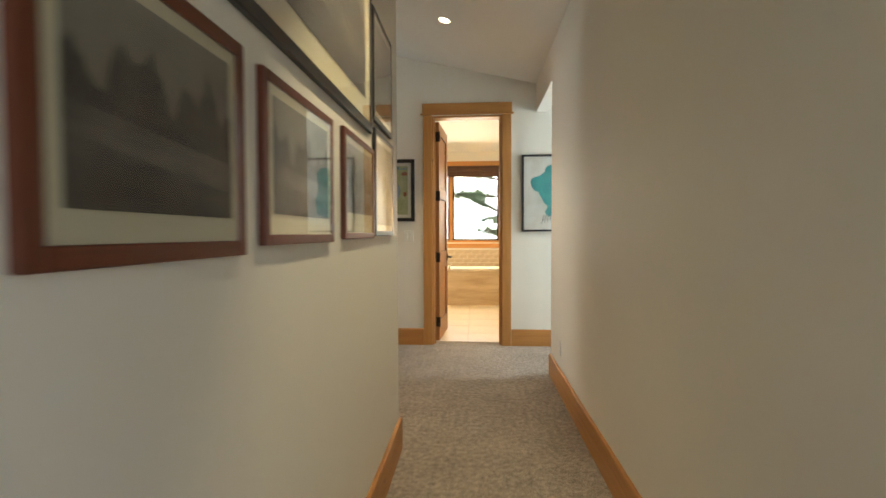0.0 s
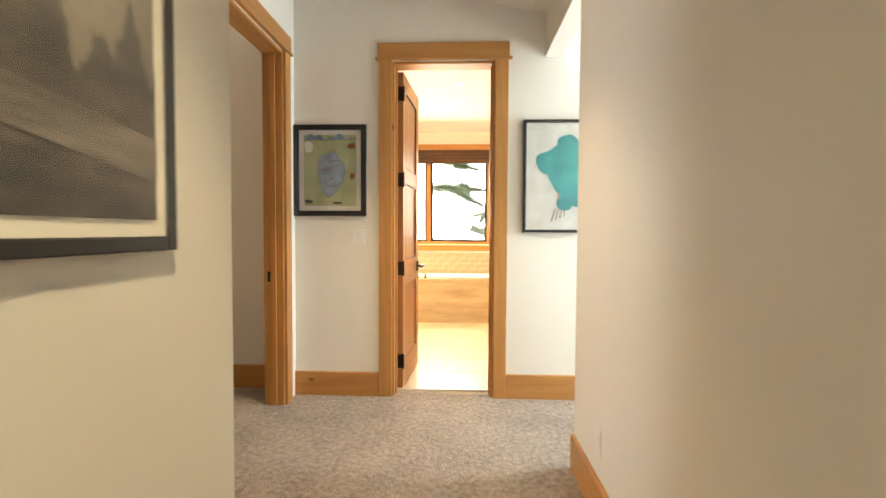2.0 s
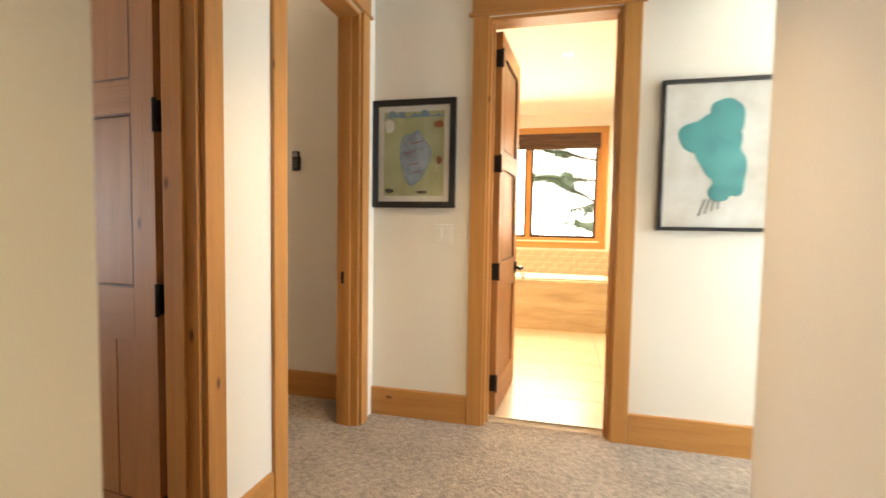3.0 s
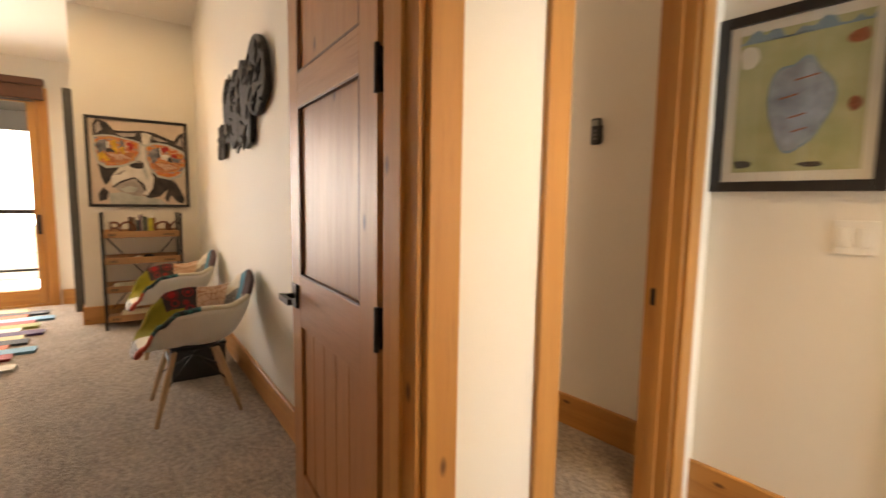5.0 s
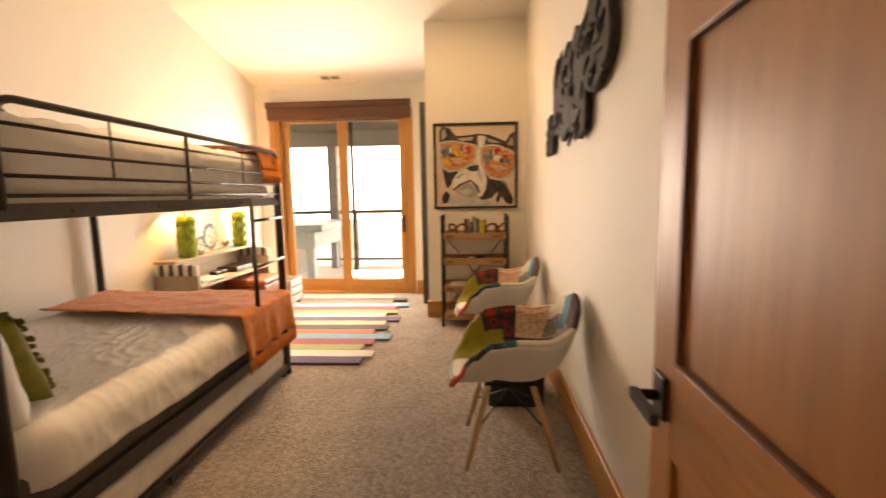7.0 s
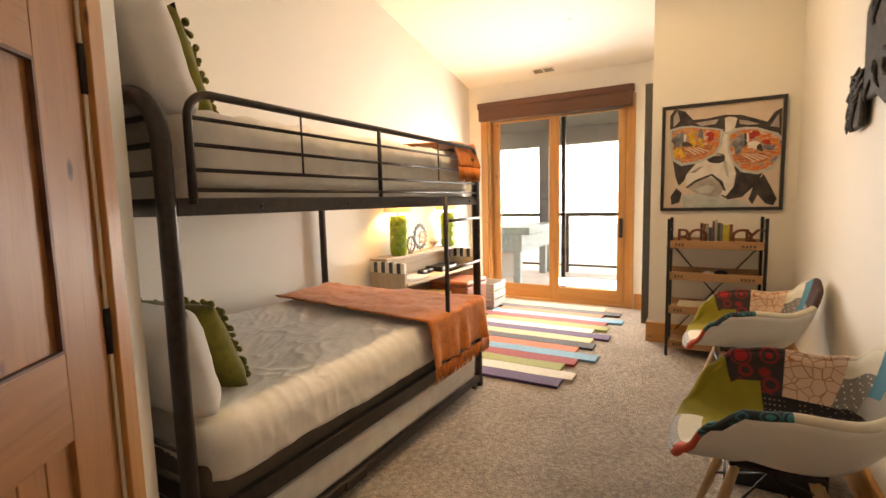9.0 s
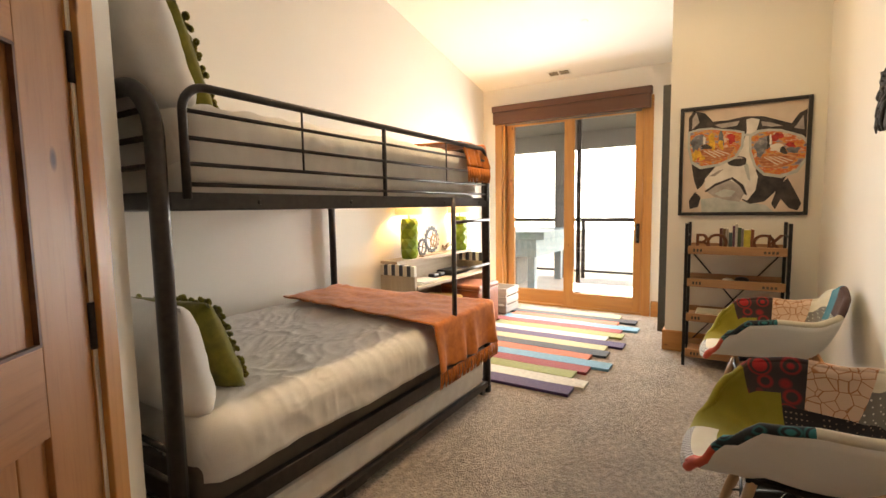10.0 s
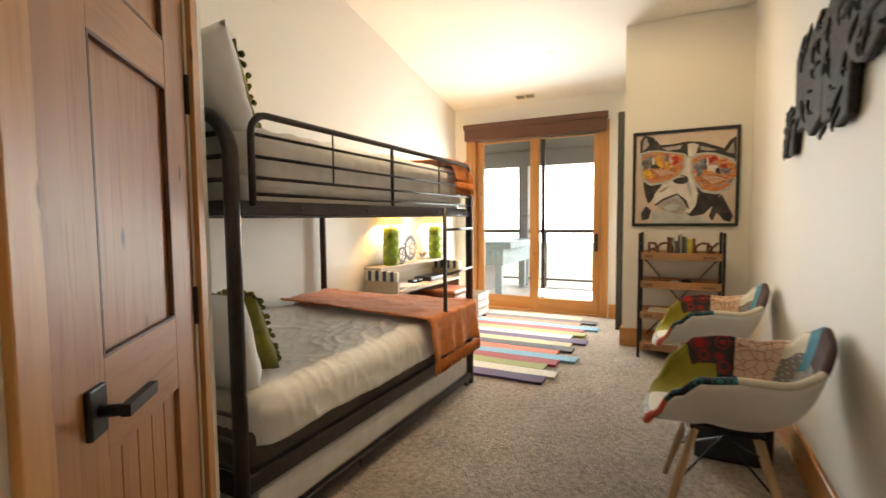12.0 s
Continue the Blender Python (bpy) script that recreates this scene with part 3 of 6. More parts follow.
plate("light_switch", Matrix.Translation((0.10, HALL_END, 1.165)), "white double rocker switch on the end wall")
plate("wall_outlet", Matrix.Translation((HALL_R, 6.28, 0.33)) @ Matrix.Rotation(radians(-90), 4, "Z"), "white duplex outlet low on the hall wall", False)
plate("wall_outlet", ROOM @ Matrix.Translation((-3.45, CH_Y, 0.33)), "white duplex outlet between the armchairs", False)

# remote in its wall cradle, small room
top = thing("wall_remote", Matrix.Translation((-0.985, 7.83, 1.57)), "black remote control in a wall cradle", "remote")
boxpart("remote_body", top, BLACKPLASTIC, (-0.026, -0.028, 0.0, 0.026, -0.006, 0.135), 0.006)
boxpart("cradle", top, BLACKPLASTIC, (-0.030, -0.006, 0.01, 0.030, -0.0005, 0.10), 0.002)
boxpart("screen", top, m_plain("lcd_grey", (0.30, 0.32, 0.30), 0.3), (-0.018, -0.0295, 0.095, 0.018, -0.028, 0.125))
for z in (0.03, 0.05, 0.07): boxpart("button", top, m_plain("grey_button", (0.12, 0.12, 0.12), 0.5), (-0.012, -0.030, z - 0.006, 0.012, -0.028, z + 0.006), 0.001)
top = thing("strike_plate", Matrix.Translation((-0.455, D21 - 0.0205, 0.895)), "dark bronze strike plate on the door jamb", "strike plate")
boxpart("plate", top, BRONZE, (-0.016, -0.003, -0.035, 0.016, -0.0005, 0.035), 0.001)
# half-open panelled door further inside the small room
door_leaf("door_4", Matrix.Translation((-1.36, 7.72, 0)) @ Matrix.Rotation(radians(262), 4, "Z"), 0.70, "half-open alder closet door inside the small room", hinges=(0.25, 1.2, 2.2))



def m_emit(name, color, strength):
    g = N(name)
    g.b.inputs["Emission Color"].default_value = (*color, 1)
    g.b.inputs["Emission Strength"].default_value = strength
    return g.out(color, 0.5)


BULB = m_emit("lit_lamp_lens", (1, 0.82, 0.58), 14)


def downlight(x, y, z, slope=0.0):
    top = thing("recessed_light", Matrix.Translation((x, y, z)) @ Matrix.Rotation(slope, 4, "Y"), "small white recessed ceiling light, switched on", "ceiling light")
    bm = bmesh.new()
    pts = 28
    ring = [[bm.verts.new((r * math.cos(6.2832 * k / pts), r * math.sin(6.2832 * k / pts), zz)) for k in range(pts)] for r, zz in ((0.062, -0.001), (0.060, -0.006), (0.047, -0.006), (0.043, -0.001))]
    for a, b in zip(ring, ring[1:]):
        for k in range(pts): bm.faces.new((a[k], a[(k + 1) % pts], b[(k + 1) % pts], b[k]))
    part("trim_ring", bm, PLASTIC, top)
    bm = bmesh.new()
    bmesh.ops.create_circle(bm, cap_ends=True, segments=24, radius=0.043, matrix=Matrix.Translation((0, 0, -0.002)) @ Matrix.Rotation(math.pi, 4, "X"))
    part("lens", bm, BULB, top)


SLOPE = math.atan(0.22)
downlight(0.56, 6.62, hall_z(0.56), SLOPE)
downlight(1.12, 4.35, hall_z(1.12), SLOPE)
downlight(0.92, 1.0, hall_z(0.92), SLOPE)

# ---- bathroom ----
B_X0, B_X1, B_END, TUB_Y, TUB_Z = -1.5, 1.62, 11.2, 10.45, 0.585
BTILE = m_print("travertine", [(0.25, (0.36, 0.26, 0.165)), (0.5, (0.52, 0.40, 0.27)), (0.75, (0.64, 0.52, 0.38))], 2.2, (0.7, 1, 5), 7)
SPLASH = m_print("travertine_tile", [(0.3, (0.42, 0.32, 0.21)), (0.7, (0.62, 0.51, 0.37))], 6, (1, 1, 2), 6, 0.4)
BFLOOR = m_print("cream_floor_tile", [(0.3, (0.60, 0.51, 0.40)), (0.7, (0.70, 0.61, 0.49))], 3, gloss=0.28)
GROUT = m_plain("pale_grout", (0.45, 0.38, 0.29), 0.8)
ACRYLIC = m_plain("white_acrylic", (0.82, 0.80, 0.76), 0.15, 0, 0.02, 5, 0.0)
CHROME = m_plain("brushed_nickel", (0.60, 0.56, 0.50), 0.22, 1.0, 0.05, 40, 0.05)
solid("floor_bath", [(B_X0, 7.76, -0.2, B_X1, B_END + 0.2, -0.008)], GROUT, "pale grout bed of the bathroom floor", "floor")
WX0, WX1, WZ0, WZ1 = -0.55, 1.27, 1.03, 2.40
solid("wall_bath_window", [(B_X0, B_END, 0, WX0, B_END + 0.16, 3.3), (WX1, B_END, 0, B_X1, B_END + 0.16, 3.3), (WX0, B_END, 0, WX1, B_END + 0.16, WZ0), (WX0, B_END, WZ1, WX1, B_END + 0.16, 3.3)], WALL, "warm white bathroom wall above the tub", "wall")
solid("wall_bath_side", [(B_X1, 7.83, 0, B_X1 + 0.12, B_END + 0.16, 3.6), (B_X0 - 0.12, 7.83, 0, B_X0, B_END + 0.16, 3.6)], WALL, "warm white bathroom side walls", "wall")
bm = bmesh.new()
prism(bm, [(7.83, 2.665 + 0.16 * 3.37), (11.2, 2.665), (11.2, 3.6), (7.83, 3.6)], 0, B_X0, B_X1)
tagged(part("ceiling_bath", bm, CEIL), "white sloping bathroom ceiling", "ceiling", kind="structure")
downlight(0.82, 9.75, 2.665 + 0.16 * 1.45)
# floor tiles and a running-bond splashback, each tile a piece of its own
def tiles(name, host, material, w, d, t, spots, m):
    bm = bmesh.new()
    box(bm, 0.0015, 0.0015, 0, w - 0.0015, d - 0.0015, t)
    rounded(bm, 0.001, 1)
    me = mesh(name, bm, material)
    for x, y in spots:
        ob = new(name, me)
        ob.parent, ob.matrix_local = host, m @ Matrix.Translation((x, y, 0))


tiles("tile", bpy.data.objects["floor_bath"], BFLOOR, 0.445, 0.445, 0.010, [(B_X0 + 0.445 * i, 7.835 + 0.445 * j) for i in range(7) for j in range(6)], Matrix.Translation((0, 0, -0.007)))
tiles("tile", bpy.data.objects["wall_bath_window"], SPLASH, 0.155, 0.078, 0.010, [(B_X0 + 0.002 + 0.155 * i + 0.0775 * (j % 2), TUB_Z + 0.002 + 0.078 * j) for i in range(19) for j in range(4)], Matrix.Translation((0, B_END, 0)) @ Matrix.Rotation(radians(90), 4, "X"))
# bathtub set in a stone deck
top = thing("bathtub", Matrix.Translation((0, 0, 0)), "white drop-in bathtub in a travertine surround", "bathtub")
boxpart("front_panel", top, BTILE, (B_X0 + 0.002, TUB_Y, 0.0, B_X1 - 0.002, TUB_Y + 0.03, TUB_Z - 0.03), 0.002, "veined travertine slab")
bm = bmesh.new()
box(bm, B_X0 + 0.002, TUB_Y - 0.012, TUB_Z - 0.03, B_X1 - 0.002, TUB_Y + 0.12, TUB_Z)
box(bm, B_X0 + 0.002, B_END - 0.10, TUB_Z - 0.03, B_X1 - 0.002, B_END - 0.012, TUB_Z)
box(bm, B_X0 + 0.002, TUB_Y + 0.12, TUB_Z - 0.03, -0.42, B_END - 0.10, TUB_Z)
box(bm, 1.36, TUB_Y + 0.12, TUB_Z - 0.03, B_X1 - 0.002, B_END - 0.10, TUB_Z)
part("deck", bm, SPLASH, top, "pale travertine deck")
bm = bmesh.new()
prev = None
for k, zz, in ((0.0, TUB_Z + 0.012), (0.03, TUB_Z + 0.018), (0.06, TUB_Z), (0.10, 0.30), (0.16, 0.17)):
    xa, xb, ya, yb = -0.45 + k, 1.39 - k, TUB_Y + 0.09 + k, B_END - 0.07 - k
    ring = [bm.verts.new((cxx + rr * math.cos(a), cyy + rr * math.sin(a), zz)) for cxx, cyy, a0 in ((xb - 0.1, yb - 0.1, 0), (xa + 0.1, yb - 0.1, 90), (xa + 0.1, ya + 0.1, 180), (xb - 0.1, ya + 0.1, 270)) for rr in (0.1,) for a in [radians(a0 + 15 * i) for i in range(7)]]
    if prev:
        for i in range(len(ring)): bm.faces.new((prev[i], prev[(i + 1) % len(ring)], ring[(i + 1) % len(ring)], ring[i])).smooth = True
    prev = ring
bm.faces.new(prev)
part("basin", bm, ACRYLIC, top, "glossy white tub basin")
# deck-mounted filler
top = thing("tub_filler", Matrix.Translation((0.28, TUB_Y + 0.06, TUB_Z)), "brushed nickel tub filler with two handles", "faucet")
bm = bmesh.new()
tube(bm, [(0, 0, 0), (0, 0, 0.13)] + arc((0.0, 0.05, 0.13), 0.05, 180, 30, 8, "yz") + [(0, 0.13, 0.11)], 0.013, 12)
part("spout", bm, CHROME, top)
for x in (-0.10, 0.10):
    bm = bmesh.new()
    tube(bm, [(x, 0, 0), (x, 0, 0.05), (x, 0, 0.06)], [0.018, 0.014, 0.02], 12)
    tube(bm, [(x - 0.035, 0, 0.065), (x + 0.035, 0, 0.065)], 0.007, 8)
    part("handle", bm, CHROME, top)


def window(name, m, w, h, wall, split, label, casing=True, blind=0.0):
    """A wooden casement: local x across, y into the wall, z up from the sill."""
    top = thing(name, m, label, "window", kind="structure")
    if casing:
        for b, ax in (((-0.085, -0.02, -0.02, 0.0, 0, h), 2), ((w, -0.02, -0.02, w + 0.085, 0, h), 2), ((-0.095, -0.024, h, w + 0.095, 0, h + 0.09), 0), ((-0.085, -0.024, -0.10, w + 0.085, 0, -0.02), 0)):
            boxpart("casing", top, ALDER[ax], b, 0.003)
    for b, ax in (((0, 0.002, 0, 0.035, wall, h), 2), ((w - 0.035, 0.002, 0, w, wall, h), 2), ((0.035, 0.002, h - 0.035, w - 0.035, wall, h), 0), ((0.035, 0.002, 0, w - 0.035, wall, 0.035), 0), ((split - 0.03, 0.02, 0.035, split + 0.03, wall, h - 0.035), 2)):
        boxpart("window_frame", top, ALDER[ax], b, 0.003)
    for a, b in ((0.035, split - 0.03), (split + 0.03, w - 0.035)):
        sash = boxpart("pane", top, GLASS, (a + 0.03, 0.09, 0.065, b - 0.03, 0.094, h - 0.065))
        sash.visible_shadow = False
        for q, ax in (((a, 0.07, 0.035, a + 0.03, 0.11, h - 0.035), 2), ((b - 0.03, 0.07, 0.035, b, 0.11, h - 0.035), 2), ((a + 0.03, 0.07, 0.035, b - 0.03, 0.11, 0.065), 0), ((a + 0.03, 0.07, h - 0.065, b - 0.03, 0.11, h - 0.035), 0)):
            boxpart("sash", top, BRONZE, q, 0.002)
    return top


window("window_1", Matrix.Translation((WX0, B_END, WZ0)), WX1 - WX0, WZ1 - WZ0, 0.16, 0.92, "alder-trimmed bathroom casement window over the tub")
top = thing("crank_handle", Matrix.Translation((0.95, B_END + 0.055, WZ0 + 0.036)), "small dark window crank on the sill", "crank")
boxpart("crank_body", top, BRONZE, (-0.05, -0.03, 0, 0.05, 0.01, 0.018), 0.004)
boxpart("crank_arm", top, BRONZE, (-0.02, -0.045, 0.018, 0.07, -0.030, 0.028), 0.003)
BLIND = m_plain("brown_woven_shade", (0.085, 0.040, 0.022), 0.75, 0, 0.3, 60)
top = thing("roman_shade", Matrix.Translation((WX0 + 0.01, B_END - 0.03, WZ1 - 0.19)), "raised brown woven roman shade over the window", "blind")
for i in range(4): boxpart("fold", top, BLIND, (0, -0.016 + 0.006 * (i % 2), 0.05 * i, WX1 - WX0 - 0.02, 0.028, 0.05 * i + 0.047), 0.006)

# ---- outside the bathroom window ----
SHRUB = m_print("pine_needles", [(0.3, (0.16, 0.23, 0.11)), (0.7, (0.32, 0.40, 0.25))], 9)
BARK = m_plain("pine_bark", (0.26, 0.19, 0.14), 0.9, 0, 0.4, 25, 0.6)


def pine_bough(bm, rng, p, d, length):
    for k in range(int(length * 26)):
        q = p + d * (length * (k + 0.5) / (length * 26))
        for j in range(24):
            v = Vector((rng.gauss(0, 1), rng.gauss(0, 1), rng.gauss(0, 0.8))).normalized() * rng.uniform(0.12, 0.26) + d * 0.05
            s = v.cross(Vector((0, 0, 1))).normalized() * 0.009
            a = [bm.verts.new(q + s), bm.verts.new(q - s), bm.verts.new(q + v)]
            bm.faces.new(a)


def pine_tree(m, h, seed, label):
    rng = random.Random(seed)
    top = thing("pine_tree", m, label, "tree")
    bm = bmesh.new()
    tube(bm, [(0, 0, 0), (0.05, 0.02, h * 0.4), (0.02, 0.0, h * 0.75), (0, 0, h)], [0.20, 0.16, 0.09, 0.02], 10)
    limbs, crown = [], bmesh.new()
    for i in range(40):
        z = h * (0.18 + 0.8 * i / 40)
        a = i * 2.4 + rng.uniform(-0.3, 0.3)
        l = (2.8 * (1 - i / 42) + 0.45) * rng.uniform(0.7, 1.15)
        d = Vector((math.cos(a), math.sin(a), rng.uniform(-0.45, 0.75))).normalized()
        p0 = Vector((0, 0, z))
        tube(bm, [p0, p0 + d * l * 0.6, p0 + d * l], [0.035, 0.02, 0.008], 5)
        pine_bough(crown, rng, p0 + d * l * 0.3, d, l * 0.7)
        for s in (-1, 1):
            e = (d + d.cross(Vector((0, 0, 1))) * s * 0.8).normalized()
            pine_bough(crown, rng, p0 + d * l * 0.5, e, l * 0.4)
    part("trunk", bm, BARK, top)
    part("crown", crown, SHRUB, top, "grey-green needle crown")


pine_tree(Matrix.Translation((1.80, 15.4, -3.4)), 9.6, 4, "grey-green pine tree outside the bathroom window")
pine_tree(Matrix.Translation((-1.9, 18.8, -3.4)), 6.8, 9, "bushy pine tree farther from the house")
GROUND = m_print("dry_grass", [(0.3, (0.16, 0.15, 0.08)), (0.7, (0.30, 0.27, 0.17))], 0.6)
tagged(boxpart("ground", None, GROUND, (-400, -400, -3.7, 400, 400, -3.4)), "dry grassy ground sloping away below the house", "ground", kind="structure")


# ---- bedroom: sliding door and balcony ----
top = thing("sliding_door", ROOM @ Matrix.Translation((SL_X, 0, 0)), "alder-framed sliding glass door to the balcony", "door", kind="structure")
for b, ax in (((0, SO0 - 0.095, 0, 0.019, SO0, SO_H), 2), ((0, SO1, 0, 0.019, SO1 + 0.07, SO_H), 2), ((0, SO0 - 0.095, SO_H, 0.022, SO1 + 0.07, SO_H + 0.10), 1)):
    boxpart("casing", top, ALDER[ax], b, 0.003)
for b, ax in (((-0.158, SO0, 0, -0.002, SO0 + 0.03, SO_H), 2), ((-0.158, SO1 - 0.03, 0, -0.002, SO1, SO_H), 2), ((-0.158, SO0 + 0.03, SO_H - 0.03, -0.002, SO1 - 0.03, SO_H), 1), ((-0.158, SO0 + 0.03, 0, -0.002, SO1 - 0.03, 0.025), 1)):
    boxpart("jamb", top, ALDER[ax], b, 0.002)


def sash(name, x0, y0, y1, gy0, gy1):
    s = boxpart(name, top, ALDER[2], (x0, y0, 0.027, x0 + 0.045, gy0, SO_H - 0.032), 0.003)
    boxpart("stile", s, ALDER[2], (x0, gy1, 0.027, x0 + 0.045, y1, SO_H - 0.032), 0.003)
    boxpart("bottom_rail", s, ALDER[1], (x0 + 0.0005, gy0, 0.027, x0 + 0.0445, gy1, 0.19), 0.003)
    boxpart("top_rail", s, ALDER[1], (x0 + 0.0005, gy0, 2.265, x0 + 0.0445, gy1, SO_H - 0.032), 0.003)
    g = boxpart("pane", s, GLASS, (x0 + 0.018, gy0, 0.19, x0 + 0.024, gy1, 2.265))
    g.visible_shadow = False


sash("fixed_panel", -0.115, SO0 + 0.032, 4.575, 3.815, 4.475)
sash("sliding_panel", -0.062, 4.485, SO1 - 0.034, 4.605, 5.285)
boxpart("screen_stile", top, BRONZE, (-0.152, 4.607, 0.03, -0.122, 4.657, SO_H - 0.032), 0.002)
bm = bmesh.new()
box(bm, -0.017, 5.307, 0.82, -0.006, 5.347, 1.04)
rounded(bm, 0.004)
tube(bm, [(-0.006, 5.327, 0.86), (0.03, 5.327, 0.87), (0.03, 5.327, 0.99), (-0.006, 5.327, 1.0)], 0.008, 10)
part("handle", bm, BRONZE, top, "dark bronze pull handle")
top = thing("shade_box", ROOM @ Matrix.Translation((SL_X + 0.024, 0, 0)), "dark brown wooden shade valance above the sliding door", "valance")
VAL = woods("walnut_valance", (0.115, 0.042, 0.018), (0.085, 0.030, 0.013), (0.04, 0.014, 0.008), 0.4, False)
boxpart("front_board", top, VAL[1], (0.0, 3.60, 2.29, 0.085, 5.445, 2.435), 0.006)
boxpart("cap", top, VAL[1], (0.0, 3.588, 2.435, 0.097, 5.457, 2.51), 0.006)
top = thing("roller_shade", ROOM @ Matrix.Translation((SL_X - 0.05, 0, 0)), "thin bottom bar of a raised roller shade", "blind")
boxpart("shade_bar", top, m_plain("grey_screen_fabric", (0.16, 0.16, 0.16), 0.8), (0.062, 3.73, 2.272, 0.070, 5.35, 2.288))

DECK = woods("weathered_deck", (0.50, 0.47, 0.43), (0.40, 0.37, 0.34), (0.24, 0.22, 0.2), 0.7, False)
GREYWOOD = woods("grey_stained_wood", (0.20, 0.19, 0.175), (0.155, 0.145, 0.135), (0.09, 0.085, 0.08), 0.7, False)
DARKSOFFIT = m_plain("brown_soffit_board", (0.105, 0.095, 0.085), 0.8, 0, 0.15, 12)
top = thing("balcony", ROOM @ Matrix.Translation((-0.2, 0.08, 0)), "covered balcony with plank deck and dark soffit", "balcony", kind="structure")
for i in range(18): boxpart("plank", top, DECK[1], (-6.56 - 0.14 * i, 1.4, -0.06, -6.425 - 0.14 * i, 7.4, -0.03), 0.004)
boxpart("soffit", top, DARKSOFFIT, (-9.1, 1.2, 2.50, -6.41, 7.6, 2.62))
boxpart("beam", top, GREYWOOD[1], (-9.0, 1.2, 2.22, -8.82, 7.6, 2.5), 0.006)
boxpart("deck_support", top, GREYWOOD[1], (-9.0, 1.4, -0.35, -6.42, 7.4, -0.07))
for y in (1.9, 3.55): boxpart("post", top, GREYWOOD[2], (-8.98, y - 0.09, -0.03, -8.80, y + 0.09, 2.22), 0.006)
top = thing("balcony_railing", ROOM @ Matrix.Translation((-9.1, 0.08, 0)), "dark metal balcony railing with horizontal rails", "railing")
RAIL = m_plain("dark_rail_metal", (0.045, 0.035, 0.03), 0.45, 0.5)
for z, t in ((1.00, 0.035), (0.10, 0.02)): boxpart("rail", top, RAIL, (-0.03, 1.4, z - t, 0.03, 7.4, z + t), 0.004)
for y in (3.95, 5.9, 7.3): boxpart("post", top, RAIL, (-0.025, y - 0.03, -0.03, 0.025, y + 0.03, 1.0), 0.003)
bm = bmesh.new()
for i in range(9): tube(bm, [(0, 1.45, 0.19 + 0.088 * i), (0, 7.35, 0.19 + 0.088 * i)], 0.0025, 6)
part("cable", bm, RAIL, top, "thin steel cables")
# painted table beside the glass, with a louvred unit stored under it
TEALGREY = m_plain("blue_grey_paint", (0.20, 0.27, 0.29), 0.6, 0, 0.15, 20)
top = thing("outdoor_table", ROOM @ Matrix.Translation((-8.2, 3.03, -0.03)), "blue-grey painted wooden table standing on the balcony", "table")
boxpart("tabletop", top, TEALGREY, (-0.80, -0.85, 0.79, 0.80, 0.88, 0.90), 0.012)
for bx in ((0.70, -0.75, 0.52, 0.74, 0.74, 0.79), (-0.74, -0.75, 0.52, -0.70, 0.74, 0.79), (-0.70, 0.70, 0.52, 0.70, 0.74, 0.79), (-0.70, -0.75, 0.52, 0.70, -0.71, 0.79)): boxpart("apron", top, TEALGREY, bx, 0.005)
for sx in (-0.64, 0.64):
    for sy in (-0.65, 0.64): boxpart("leg", top, TEALGREY, (sx - 0.055, sy - 0.055, 0, sx + 0.055, sy + 0.055, 0.789), 0.005)
top = thing("louvred_unit", ROOM @ Matrix.Translation((-8.3, 2.83, -0.03)), "dark louvred metal unit stored under the table", "unit")
boxpart("housing", top, GREYWOOD[2], (-0.40, -0.45, 0.0, 0.40, 0.45, 0.46), 0.01)
for i in range(7): boxpart("louvre", top, IRON, (0.402, -0.40, 0.06 + 0.055 * i, 0.425, 0.40, 0.085 + 0.055 * i), 0.002)

# tall dark slab hung beside the boxed-out wall
DARKEDGE = m_plain("dark_olive_edge", (0.045, 0.040, 0.030), 0.5, 0, 0.2, 30)
top = thing("tall_mirror", ROOM @ Matrix.Translation((-5.78, BUMP_Y, 0.08)), "tall dark-framed mirror standing against the wall", "mirror")
for b, ax in (((-0.28, -0.09, 0, -0.22, -0.02, 2.22), 2), ((0.22, -0.09, 0, 0.28, -0.02, 2.22), 2), ((-0.22, -0.09, 0, 0.22, -0.02, 0.06), 0), ((-0.22, -0.09, 2.16, 0.22, -0.02, 2.22), 0)):
    boxpart("frame", top, DARKEDGE, b, 0.004)
boxpart("mirror_glass", top, m_plain("mirror_silver", (0.85, 0.85, 0.85), 0.03, 1.0, 0.0, 5, 0.0), (-0.22, -0.06, 0.06, 0.22, -0.05, 2.16))

# ---- bunk bed ----
BED = ROOM @ Matrix.Translation((-3.645, 4.825, 0))
BL, BW = 2.068, 1.40          # local x from foot to head, local y from the front (0) to the wall (-BW)
bed = thing("bunk_bed", BED, "dark gunmetal tube-frame bunk bed with ladder and trundle", "bed")


def tubepart(name, pts, r, parent=None, label="", sides=12):
    bm = bmesh.new()
    tube(bm, pts, r, sides)
    return part(name, bm, STEEL, parent or bed, label)


